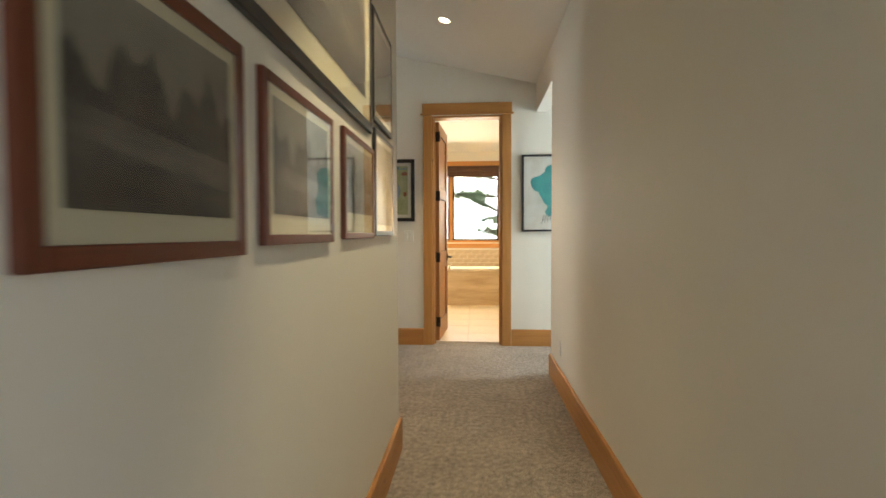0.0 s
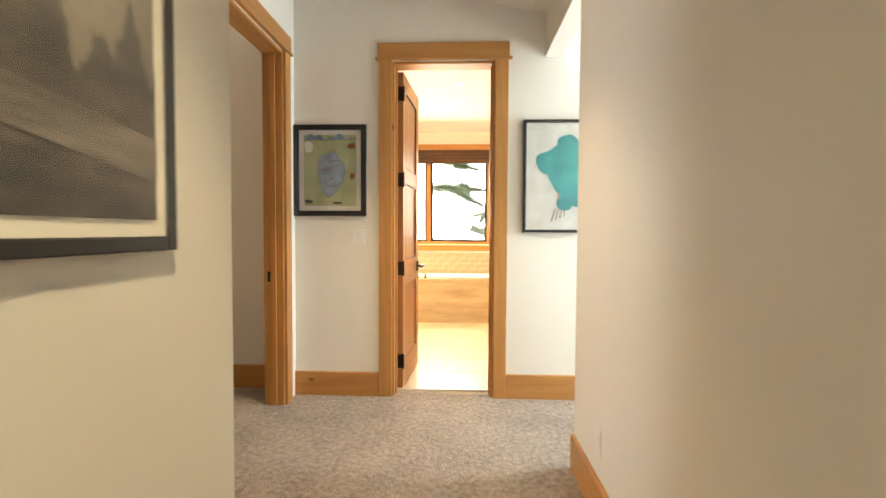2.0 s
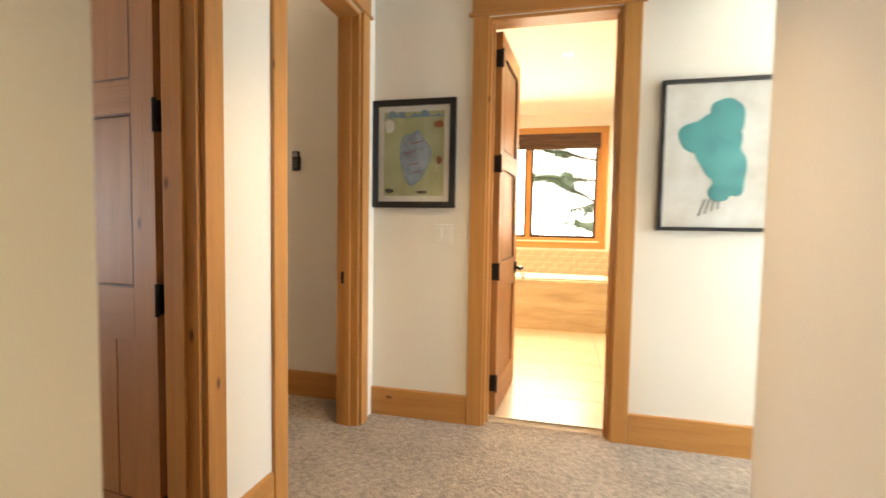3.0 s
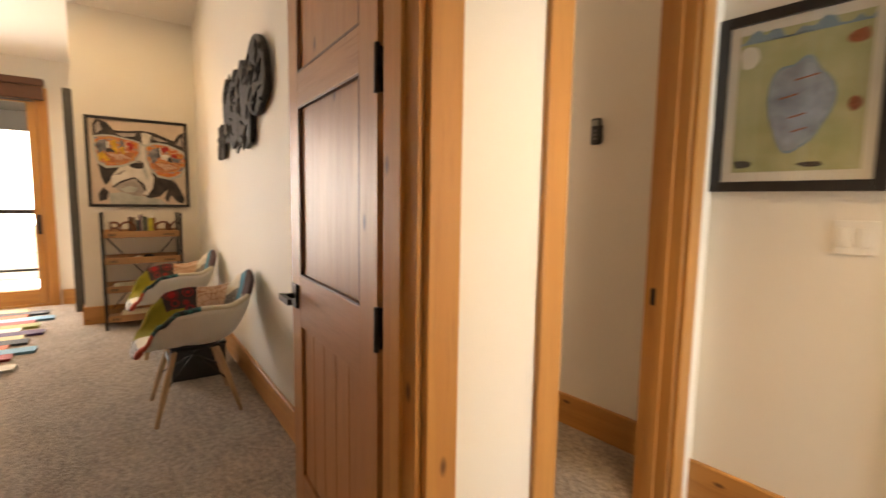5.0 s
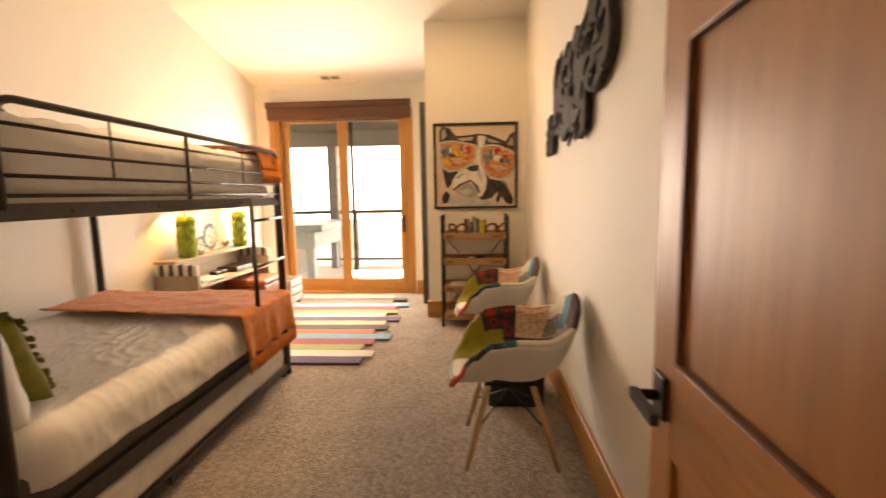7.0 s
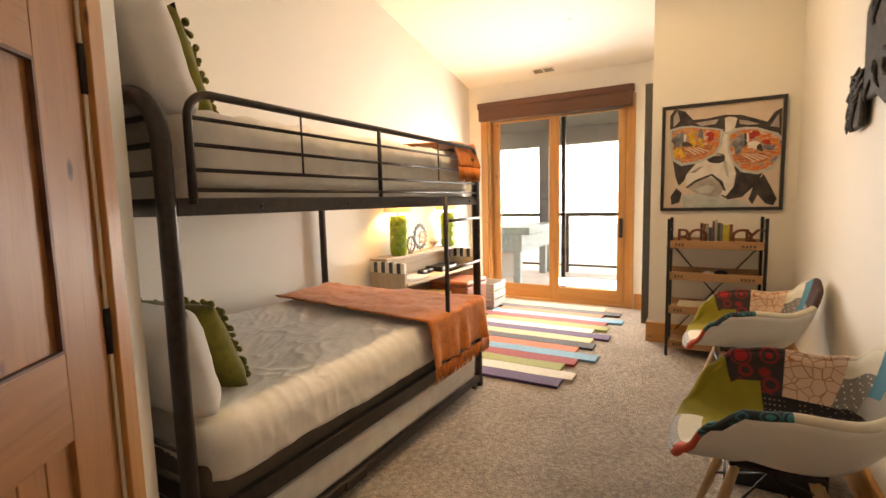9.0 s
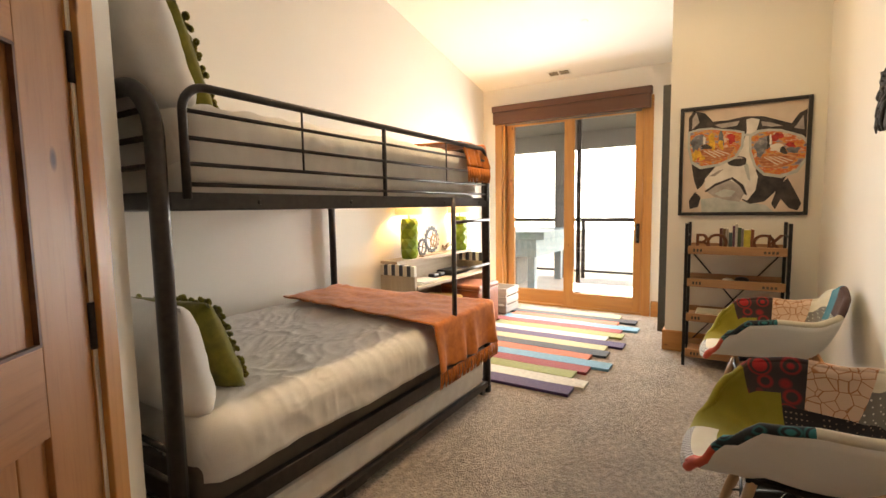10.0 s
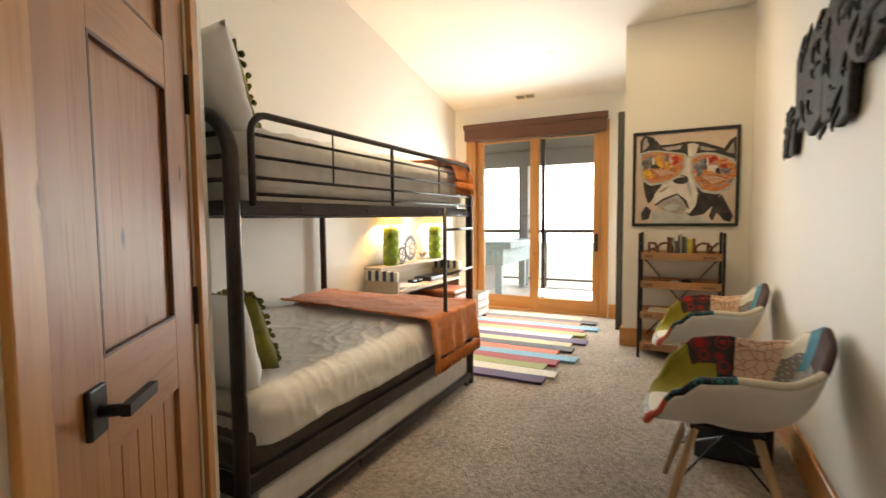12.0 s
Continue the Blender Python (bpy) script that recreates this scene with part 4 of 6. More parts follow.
ZT, ZU0, ZU1, ZL0, ZL1 = 1.622, 1.258, 1.312, 0.245, 0.315
for x in (0.0, BL):
    # end frame: a hoop with rounded shoulders
    R = 0.16
    hoop = [(x, 0, 0.04), (x, 0, ZT - R)] + arc((x, -R, ZT - R), R, 0, 90, 8, "yz")[1:] + [(x, -BW + R, ZT)] + arc((x, -BW + R, ZT - R), R, 90, 180, 8, "yz")[1:] + [(x, -BW, 0.04)]
    tubepart("end_hoop", hoop, 0.027)
    for z in (1.385, 1.465, 1.545) if x else (1.42, 1.52):
        tubepart("end_rail", [(x, -0.01, z), (x, -BW + 0.01, z)], 0.009)
    for z in (0.34, 0.44, 0.54):
        tubepart("end_rail", [(x, -0.01, z), (x, -BW + 0.01, z)], 0.009)
    for y in (0.0, -BW):
        bm = bmesh.new()
        tube(bm, [(x, y, 0.0), (x, y, 0.05)], 0.03, 12)
        part("foot_cap", bm, BLACKPLASTIC, bed)
for y in (0.0, -BW):
    boxpart("side_beam", bed, STEEL, (0.02, y - 0.018, ZU0, BL - 0.02, y + 0.018, ZU1), 0.005)
    boxpart("side_beam", bed, STEEL, (0.02, y - 0.018, ZL0, BL - 0.02, y + 0.018, ZL1), 0.005)
for x in (0.0, BL):
    for z0, z1 in ((ZU0, ZU1), (ZL0, ZL1)):
        boxpart("end_beam", bed, STEEL, (x - 0.016, -BW + 0.02, z0, x + 0.016, -0.02, z1), 0.004)
# guard rail, front and rear
for y in (0.022, -BW - 0.0):
    r = 0.075
    loop = [(BL - 0.07, y, ZU1 - 0.02), (BL - 0.07, y, ZT - r)] + [(BL - 0.07 - r + r * math.cos(radians(a)), y, ZT - r + r * math.sin(radians(a))) for a in range(15, 91, 15)] + [(0.04 + r, y, ZT)]
    loop += [(0.04 + r - r * math.sin(radians(a)), y, ZT - r + r * math.cos(radians(a))) for a in range(15, 91, 15)] + [(0.04, y, ZU1 - 0.02)]
    guard = tubepart("guard_rail", loop, 0.013)
    for z in (1.335, 1.395, 1.47, 1.548): tubepart("guard_bar", [(0.045, y, z), (BL - 0.075, y, z)], 0.0065, guard, sides=8)
    tubepart("guard_post", [(1.077, y, ZU1), (1.077, y, ZT)], 0.010, guard)
    for x in (0.53, 1.555): tubepart("guard_spindle", [(x, y, 1.395), (x, y, ZT)], 0.004, guard, sides=8)
for i in range(14):
    for z in (ZU0 + 0.01, ZL0 + 0.03): boxpart("slat", bed, STEEL, (0.08 + i * 0.145, -BW + 0.02, z, 0.11 + i * 0.145, -0.02, z + 0.008))
# ladder at the foot end of the front
lad = tubepart("ladder_rail", [(0.50, 0.045, ZL1 - 0.06), (0.50, 0.045, ZU1)], 0.014, label="ladder rail of dark tube")
for z in (0.54, 0.88, 1.17): tubepart("rung", [(0.50, 0.045, z), (0.0, 0.02, z)], 0.010, lad)
for x in (0.13, 0.55, 1.3, 1.75):
    bm = bmesh.new()
    tube(bm, [(x, 0.018, 1.283), (x, 0.024, 1.283)], [0.009, 0.006], 10)
    part("bolt", bm, STEEL, bed)


# ---- bedding ----
def m_cloth(name, a, b, scale=9.0, weave=240.0, rough=0.9, bump=0.35, crease=0.0):
    g = N(name)
    v = g.coords()
    big = g.noise(v, scale, 4)
    f = g.noise(v, weave, 2)
    if crease:
        wob = g.node("ShaderNodeTexNoise", Scale=8.0, Detail=4.0, Distortion=1.2)
        wob.noise_type = "RIDGED_MULTIFRACTAL"
        g.link(g.coords((1.0, 2.2, 1.0), (0, 0, 0.5)), wob.inputs["Vector"])
        g.bump(g.mix(0.25, wob.outputs["Fac"], f), 0.55, crease)
    else:
        g.bump(g.mix(0.5, big, f), bump, 0.004)
    g.b.inputs["Sheen Weight"].default_value = 0.2
    return g.out(g.ramp(big, [(0.3, a), (0.7, b)]), rough)


LINEN = m_cloth("ivory_duvet", (0.71, 0.67, 0.61), (0.80, 0.76, 0.70), 3.0, 240, 0.50, 0.35, 0.006)
SHEET = m_cloth("white_cotton", (0.72, 0.70, 0.66), (0.82, 0.80, 0.76))
ORANGE = m_cloth("rust_orange_throw", (0.50, 0.125, 0.018), (0.68, 0.21, 0.035), 22)
OLIVE = m_cloth("olive_felt", (0.145, 0.135, 0.012), (0.24, 0.22, 0.025), 30)
TRUNDLE = m_cloth("pale_mattress_ticking", (0.56, 0.52, 0.46), (0.66, 0.62, 0.56), 12)
DARKTICK = m_cloth("brown_box_cover", (0.10, 0.075, 0.055), (0.14, 0.11, 0.08), 12)


def fold(x, y):
    """Creases of a rumpled cover, in metres."""
    v = Vector((x * 2.6, y * 3.4, 0.3))
    w = noise.noise(v)
    q = Vector((x * 3.2 + w * 1.2 + y * 1.5, y * 7.5 + w * 1.6, 1.7))
    q2 = Vector((x * 6.5 - y * 3.0 + w, y * 11 + w * 2.2, 5.1))
    q3 = Vector((x * 11 + y * 9 + w * 3, y * 23 - x * 4 + w * 4, 8.4))
    return 0.011 * w + 0.013 * (1 - abs(noise.noise(q))) ** 7 + 0.010 * (1 - abs(noise.noise(q2))) ** 6 + 0.006 * (1 - abs(noise.noise(q3))) ** 4 - 0.010


def soft_block(name, x0, y0, z0, x1, y1, z1, mat, label, r=0.09, nx=64, ny=44, amp=1.0, overhang=0.0, m=BED, wav=0.0):
    """A quilt or mattress: a rounded block whose top and sides are rumpled."""
    bm = bmesh.new()
    prof = []      # out, up: profile across an edge from top inwards to the bottom
    for i in range(7):
        a = radians(90 * i / 6)
        prof.append((-r + r * math.sin(a), z1 - r + r * math.cos(a)))
    for i in range(1, 7): prof.append((overhang * i / 6, (z1 - r) + (z0 - z1 + r) * i / 6))
    cx_, cy_, hx, hy = (x0 + x1) / 2, (y0 + y1) / 2, (x1 - x0) / 2, (y1 - y0) / 2
    us = [-hx + r + (2 * hx - 2 * r) * i / nx for i in range(nx + 1)]
    ws = [-hy + r + (2 * hy - 2 * r) * j / ny for j in range(ny + 1)]
    topv = [[bm.verts.new((cx_ + u, cy_ + w, z1 + amp * fold(u, w))) for w in ws] for u in us]
    for i in range(nx):
        for j in range(ny): bm.faces.new((topv[i][j], topv[i + 1][j], topv[i + 1][j + 1], topv[i][j + 1])).smooth = True
    loop = [(us[i], ws[0], 0, -1, topv[i][0]) for i in range(nx)] + [(us[nx], ws[j], 1, 0, topv[nx][j]) for j in range(ny)]
    loop += [(us[i], ws[ny], 0, 1, topv[i][ny]) for i in range(nx, 0, -1)] + [(us[0], ws[j], -1, 0, topv[0][j]) for j in range(ny, 0, -1)]
    n = len(loop)
    dirs = []
    for k in range(n):
        a, b, c = loop[k - 1], loop[k], loop[(k + 1) % n]
        d = Vector((a[2] + b[2] + c[2], a[3] + b[3] + c[3]))
        dirs.append(d.normalized() if d.length else Vector((b[2], b[3])))
    prev = [l[4] for l in loop]
    for s, (o, z) in enumerate(prof[1:], 1):
        ring = []
        for k, (u, w, dx, dy, v0) in enumerate(loop):
            t = s / (len(prof) - 1)
            e = amp * (fold(u * 1.3 + 5, w * 1.3 + z) * 0.7 + 0.22 * fold(u * 3, w * 3 + 2)) * min(1, t * 2)
            lift = wav * noise.noise(Vector((u * 2.3, w * 2.3, 7))) * t
            zz = (1 - t) * (v0.co.z - z1) + z + lift
            out = o + r + e
            ring.append(bm.verts.new((cx_ + u + dirs[k].x * out, cy_ + w + dirs[k].y * out, zz)))
        for k in range(n): bm.faces.new((prev[k], ring[k], ring[(k + 1) % n], prev[(k + 1) % n])).smooth = True
        prev = ring
    bm.faces.new(prev)
    bmesh.ops.recalc_face_normals(bm, faces=bm.faces)
    ob = part(name, bm, mat, m=m)
    return tagged(ob, label, name.split("_")[-1])


soft_block("lower_mattress", 0.06, -BW + 0.04, ZL0 + 0.045, BL - 0.06, -0.03, 0.45, DARKTICK, "brown-covered lower mattress in the bunk frame", 0.03, 20, 16, 0.15)
soft_block("lower_duvet", 0.03, -BW + 0.03, 0.395, BL - 0.07, 0.022, 0.592, LINEN, "rumpled ivory duvet on the lower bunk", 0.10, 170, 110, 0.6, 0.0, wav=0.02)
soft_block("upper_mattress", 0.05, -BW + 0.04, ZU0 + 0.02, BL - 0.06, -0.03, 1.42, LINEN, "upper bunk mattress under a fitted cover", 0.05, 30, 20, 0.3)
soft_block("upper_duvet", 0.035, -BW + 0.03, 1.345, BL - 0.07, -0.012, 1.60, LINEN, "puffy ivory duvet on the upper bunk", 0.09, 90, 60, 0.9)
top = thing("trundle_bed", BED, "pale trundle mattress on a dark rolling frame", "trundle bed")
boxpart("trundle_mattress", top, TRUNDLE, (0.06, -BW + 0.1, 0.09, BL - 0.06, 0.012, 0.232), 0.03)
boxpart("frame_rail", top, STEEL, (0.04, 0.0, 0.045, BL - 0.04, 0.030, 0.088), 0.004)
boxpart("frame_rail", top, STEEL, (0.04, -BW + 0.08, 0.045, BL - 0.04, -BW + 0.11, 0.088), 0.004)
boxpart("pull_bracket", top, STEEL, (1.28, 0.031, 0.045, 1.42, 0.04, 0.088), 0.003)
for x in (0.08, BL - 0.1):
    for y in (0.005, -BW + 0.12):
        bm = bmesh.new()
        tube(bm, [(x, y - 0.012, 0.024), (x, y + 0.012, 0.024)], 0.024, 14)
        part("caster", bm, BLACKPLASTIC, top)


def throw(name, x0, x1, top_z, front, drop, rear, label, flare=0.0):
    """A blanket laid across the bed, hanging over the front edge, with fringe."""
    bm = bmesh.new()
    nx, path = 26, []
    L1 = front - rear
    for i in range(31): path.append((rear + L1 * i / 30, top_z, 0))
    for i in range(1, 7):
        a = radians(90 * i / 6)
        path.append((front + 0.03 * math.sin(a), top_z - 0.03 + 0.03 * math.cos(a), 0))
    for i in range(1, 11): path.append((front + 0.03 + 0.02 * i / 10, top_z - 0.03 - drop * i / 10, i / 10))
    rows = []
    for y, z, d in path:
        row = []
        for k in range(nx + 1):
            u = k / nx
            xe = x1 + flare * max(0.0, (y - rear) / L1)
            x = x0 + (xe - x0) * u + 0.02 * noise.noise(Vector((y * 3, u * 2, 4)))
            zz = z + 0.012 + 0.6 * fold(x - BL / 2, y + BW / 2) * (1 - d) + 0.010 * noise.noise(Vector((x * 7, y * 5, 2)))
            row.append(bm.verts.new((x, y + d * 0.02 * math.sin(u * 21 + 3 * noise.noise(Vector((u * 4, 1, 0)))), zz)))
        rows.append(row)
    for a, b in zip(rows, rows[1:]):
        for k in range(nx): bm.faces.new((a[k], a[k + 1], b[k + 1], b[k])).smooth = True
    geo = bmesh.ops.extrude_face_region(bm, geom=bm.faces[:])
    for v in geo["geom"]:
        if isinstance(v, bmesh.types.BMVert): v.co.z += 0.010; v.co.y += 0.006
    bmesh.ops.recalc_face_normals(bm, faces=bm.faces)
    ob = tagged(part(name, bm, ORANGE, m=BED), label, "blanket")
    bm = bmesh.new()
    last = path[-1]
    for k in range(40):
        x = x0 + (x1 + flare - x0) * (k + 0.5) / 40
        tube(bm, [(x, last[0] + 0.012, last[1] + 0.012), (x + random.uniform(-0.008, 0.008), last[0] + 0.018, last[1] - 0.03), (x + random.uniform(-0.014, 0.014), last[0] + 0.012, last[1] - 0.075)], [0.004, 0.005, 0.003], 5)
    part("fringe", bm, ORANGE, ob)
    return ob


throw("throw_blanket", 0.02, 0.57, 0.618, 0.030, 0.23, -BW + 0.06, "rust-orange fringed throw across the foot of the bunk", 0.17)
throw("throw_blanket", 0.03, 0.33, 1.63, -0.015, 0.12, -BW + 0.3, "rust-orange fringed throw folded on the upper bunk")


def cushion(name, m, w, h, d, mat, label, ruffle=False, category="pillow"):
    """A plump pillow standing in local x-z, thickness along y."""
    bm = bmesh.new()
    n = 18
    for side in (1, -1):
        g = []
        for i in range(n + 1):
            row = []
            for j in range(n + 1):
                u, w_ = 2 * i / n - 1, 2 * j / n - 1
                puff = max(0.0, (1 - u ** 4) * (1 - w_ ** 4)) ** 0.5
                pin = 1 - 0.07 * (1 - abs(u) ** 2) * abs(w_) ** 3
                pin2 = 1 - 0.07 * (1 - abs(w_) ** 2) * abs(u) ** 3
                e = 0.012 * noise.noise(Vector((u * 2.2, w_ * 2.2, side + 3))) + 0.006 * noise.noise(Vector((u * 6, w_ * 5, side)))
                row.append(bm.verts.new((u * w / 2 * pin2, side * (d / 2 * puff + e * puff), (w_ * pin + 1) * h / 2)))
            g.append(row)
        for i in range(n):
            for j in range(n): bm.faces.new((g[i][j], g[i + 1][j], g[i + 1][j + 1], g[i][j + 1])).smooth = True
    bmesh.ops.remove_doubles(bm, verts=bm.verts, dist=0.0008)
    bmesh.ops.recalc_face_normals(bm, faces=bm.faces)
    ob = tagged(part(name, bm, mat, m=m), label, category)
    if ruffle:
        rng = random.Random(6)
        bm = bmesh.new()
        for c in range(190):
            u, w_ = rng.uniform(-0.9, 0.9), rng.uniform(-0.9, 0.92)
            puff = max(0.0, (1 - u ** 4) * (1 - w_ ** 4)) ** 0.5
            p = Vector((u * w / 2, -d / 2 * puff - 0.004, (w_ + 1) * h / 2))
            a0, rr = rng.uniform(0, 360), rng.uniform(0.008, 0.013)
            pts = [p + Vector((rr * (1 - 0.08 * i) * math.cos(radians(a0 + 48 * i)), -0.004 - 0.0006 * i, rr * (1 - 0.08 * i) * math.sin(radians(a0 + 48 * i)))) for i in range(9)]
            tube(bm, pts, 0.0055, 5)
        part("curled_trim", bm, mat, ob, "curled felt applique")
    return ob


def on_bed(x, y, z, lean, spin=0): return BED @ Matrix.Translation((x, y, z)) @ Matrix.Rotation(radians(-90 + spin), 4, "Z") @ Matrix.Rotation(radians(lean), 4, "X")


cushion("bed_pillow", on_bed(BL - 0.16, -0.40, 0.565, -12), 0.66, 0.40, 0.20, SHEET, "plump white pillow leaning at the bunk head")
cushion("bed_pillow", on_bed(BL - 0.16, -1.02, 0.565, -12), 0.62, 0.40, 0.20, SHEET, "plump white pillow leaning at the bunk head")
cushion("accent_cushion", on_bed(BL - 0.33, -0.40, 0.58, -22, 8), 0.46, 0.385, 0.13, OLIVE, "olive green cushion with curled felt applique", True, "cushion")
cushion("bed_pillow", on_bed(BL - 0.15, -0.36, 1.56, -16), 0.62, 0.40, 0.19, SHEET, "white pillow propped on the upper bunk")
cushion("bed_pillow", on_bed(BL - 0.15, -1.00, 1.56, -16), 0.62, 0.40, 0.19, SHEET, "white pillow propped on the upper bunk")
cushion("accent_cushion", on_bed(BL - 0.27, -0.40, 1.575, -20, 8), 0.46, 0.39, 0.12, OLIVE, "olive cushion with curled applique on the upper bunk", True, "cushion")


# ---- rug ----
def m_felt(name, c): return m_cloth(name, tuple(v * 0.62 for v in c), tuple(min(1, v * 0.88) for v in c), 40, 160, 0.95, 0.5)


FELT = {"purple": m_felt("purple_felt", (0.070, 0.030, 0.115)), "cream": m_felt("cream_felt", (0.72, 0.66, 0.54)), "green": m_felt("moss_felt", (0.33, 0.34, 0.085)),
        "red": m_felt("red_felt", (0.36, 0.030, 0.028)), "blue": m_felt("sky_blue_felt", (0.16, 0.38, 0.52)), "orange": m_felt("coral_felt", (0.66, 0.14, 0.045)),
        "charcoal": m_felt("charcoal_felt", (0.035, 0.038, 0.045)), "straw": m_felt("straw_felt", (0.60, 0.50, 0.26))}
rug = thing("striped_rug", ROOM @ Matrix.Translation((0, 0, 0.0)), "multicoloured striped felt rug with staggered strip ends", "rug")
ENDS = (("purple", 5.335), ("cream", 5.395), ("green", 5.27), ("red", 5.335), ("blue", 5.462), ("orange", 5.27), ("charcoal", 5.378), ("straw", 5.33), ("purple", 5.45), ("cream", 5.275),
        ("green", 5.385), ("red", 5.34), ("blue", 5.474), ("orange", 5.25), ("charcoal", 5.408), ("straw", 5.22))
for i, (c, y1) in enumerate(ENDS):
    xa, w = -3.80 - i * 0.152, 0.152
    y0 = 4.05 + 0.05 * math.sin(i * 2.1)
    bm = bmesh.new()
    n = 12
    for k in range(n):
        ya, yb = y0 + (y1 - y0) * k / n, y0 + (y1 - y0) * (k + 1) / n
        box(bm, xa - w + 0.002, ya, 0.001, xa - 0.002, yb, 0.022)
    bmesh.ops.remove_doubles(bm, verts=bm.verts, dist=0.0005)
    for v in bm.verts:
        if v.co.z > 0.01: v.co.z += 0.003 * noise.noise(v.co * 6)
        v.co.x += 0.004 * noise.noise(Vector((v.co.y * 2.5, i * 0.7, 0)))
    part("strip", bm, FELT[c], rug)


# ---- armchairs ----
SHELL = m_plain("white_moulded_plastic", (0.74, 0.72, 0.67), 0.38, 0, 0.03, 6, 0.02)
def m_patch(name, base, ink, kind, scale):
    g = N(name)
    v = g.coords()
    if kind == "dots":
        t = g.node("ShaderNodeTexVoronoi", Scale=scale)
        t.inputs["Randomness"].default_value = 0.0
        g.link(v, t.inputs["Vector"])
        f = g.ramp(t.outputs["Distance"], [(0.20, (1, 1, 1)), (0.26, (0, 0, 0))])
    elif kind == "circles":
        t = g.node("ShaderNodeTexVoronoi", Scale=scale)
        t.inputs["Randomness"].default_value = 0.35
        g.link(v, t.inputs["Vector"])
        f = g.ramp(t.outputs["Distance"], [(0.30, (1, 1, 1)), (0.34, (0, 0, 0)), (0.40, (0, 0, 0)), (0.44, (0.8, 0.8, 0.8)), (0.52, (0, 0, 0))])
    elif kind == "cracks":
        t = g.node("ShaderNodeTexVoronoi", Scale=scale)
        t.feature = "DISTANCE_TO_EDGE"
        g.link(v, t.inputs["Vector"])
        f = g.ramp(t.outputs["Distance"], [(0.02, (1, 1, 1)), (0.045, (0, 0, 0))])
    elif kind == "check":
        t = g.node("ShaderNodeTexChecker", Scale=scale)
        g.link(v, t.inputs["Vector"])
        f = t.outputs["Fac"]
    elif kind == "lines":
        t = g.node("ShaderNodeTexWave", Scale=scale, Distortion=1.5)
        g.link(v, t.inputs["Vector"])
        f = g.ramp(t.outputs["Fac"], [(0.45, (0, 0, 0)), (0.55, (1, 1, 1))])
    else:
        f = g.noise(v, scale)
    weave = g.noise(v, 260, 2)
    g.bump(weave, 0.4, 0.002)
    return g.out(g.mix(f, base, ink), 0.9)


PATCH = {
    "rings": m_patch("patch_red_rings", (0.045, 0.030, 0.028), (0.40, 0.020, 0.022), "circles", 13),
    "olive": m_patch("patch_olive", (0.22, 0.185, 0.010), (0.29, 0.25, 0.025), "plain", 20),
    "cream": m_patch("patch_cream", (0.62, 0.56, 0.42), (0.72, 0.67, 0.55), "plain", 30),
    "check": m_patch("patch_houndstooth", (0.70, 0.67, 0.62), (0.030, 0.030, 0.035), "check", 120),
    "cracks": m_patch("patch_peach_lines", (0.66, 0.46, 0.33), (0.40, 0.16, 0.06), "cracks", 26),
    "black": m_patch("patch_black_speckle", (0.020, 0.014, 0.014), (0.32, 0.22, 0.16), "dots", 70),
    "dots": m_patch("patch_grey_dots", (0.20, 0.18, 0.155), (0.72, 0.70, 0.64), "dots", 62),
    "basket": m_patch("patch_basket_lines", (0.62, 0.58, 0.52), (0.025, 0.022, 0.024), "lines", 45),
    "teal": m_patch("patch_teal_waves", (0.020, 0.030, 0.035), (0.035, 0.20, 0.21), "circles", 16),
    "blue": m_patch("patch_petrol_blue", (0.035, 0.17, 0.24), (0.06, 0.24, 0.32), "plain", 30),
    "plum": m_patch("patch_plum", (0.060, 0.030, 0.030), (0.10, 0.05, 0.045), "plain", 30),
    "red": m_patch("patch_coral_red", (0.45, 0.055, 0.030), (0.55, 0.09, 0.05), "plain", 30)}
PKEYS = list(PATCH)


RIM = ((0, 0.365), (22, 0.375), (40, 0.44), (56, 0.555), (72, 0.625), (92, 0.64), (116, 0.635), (136, 0.66), (155, 0.735), (180, 0.775))


def rim_height(deg):
    for (a, za), (b, zb) in zip(RIM, RIM[1:]):
        if a <= deg <= b:
            k = (deg - a) / (b - a)
            k = k * k * (3 - 2 * k)
            return za + (zb - za) * k
    return RIM[-1][1]


def shell_point(th, t):
    """Moulded tub shell. th: degrees round from the front (-y) towards +x; t: 0 seat centre .. 1 rim."""
    a = radians(th)
    d = abs(th) if abs(th) <= 180 else 360 - abs(th)
    h = rim_height(d)
    sx, sy = math.sin(a), -math.cos(a)
    p = 2.5
    plan = (abs(sx / 0.305) ** p + abs(sy / (0.295 if sy < 0 else 0.30)) ** p) ** (-1 / p)
    f = math.sin(t * math.pi / 2) ** 0.85
    g = (1 - math.cos(t * math.pi / 2)) ** 1.5
    lean = 0.80 + 0.20 * g if d > 55 else 1.0
    z = 0.405 + 0.018 * t * (1 - t) * 4 * max(0.0, math.cos(a)) + (h - 0.405) * g
    return Vector((plan * f * lean * sx, plan * f * lean * sy + 0.01, z))


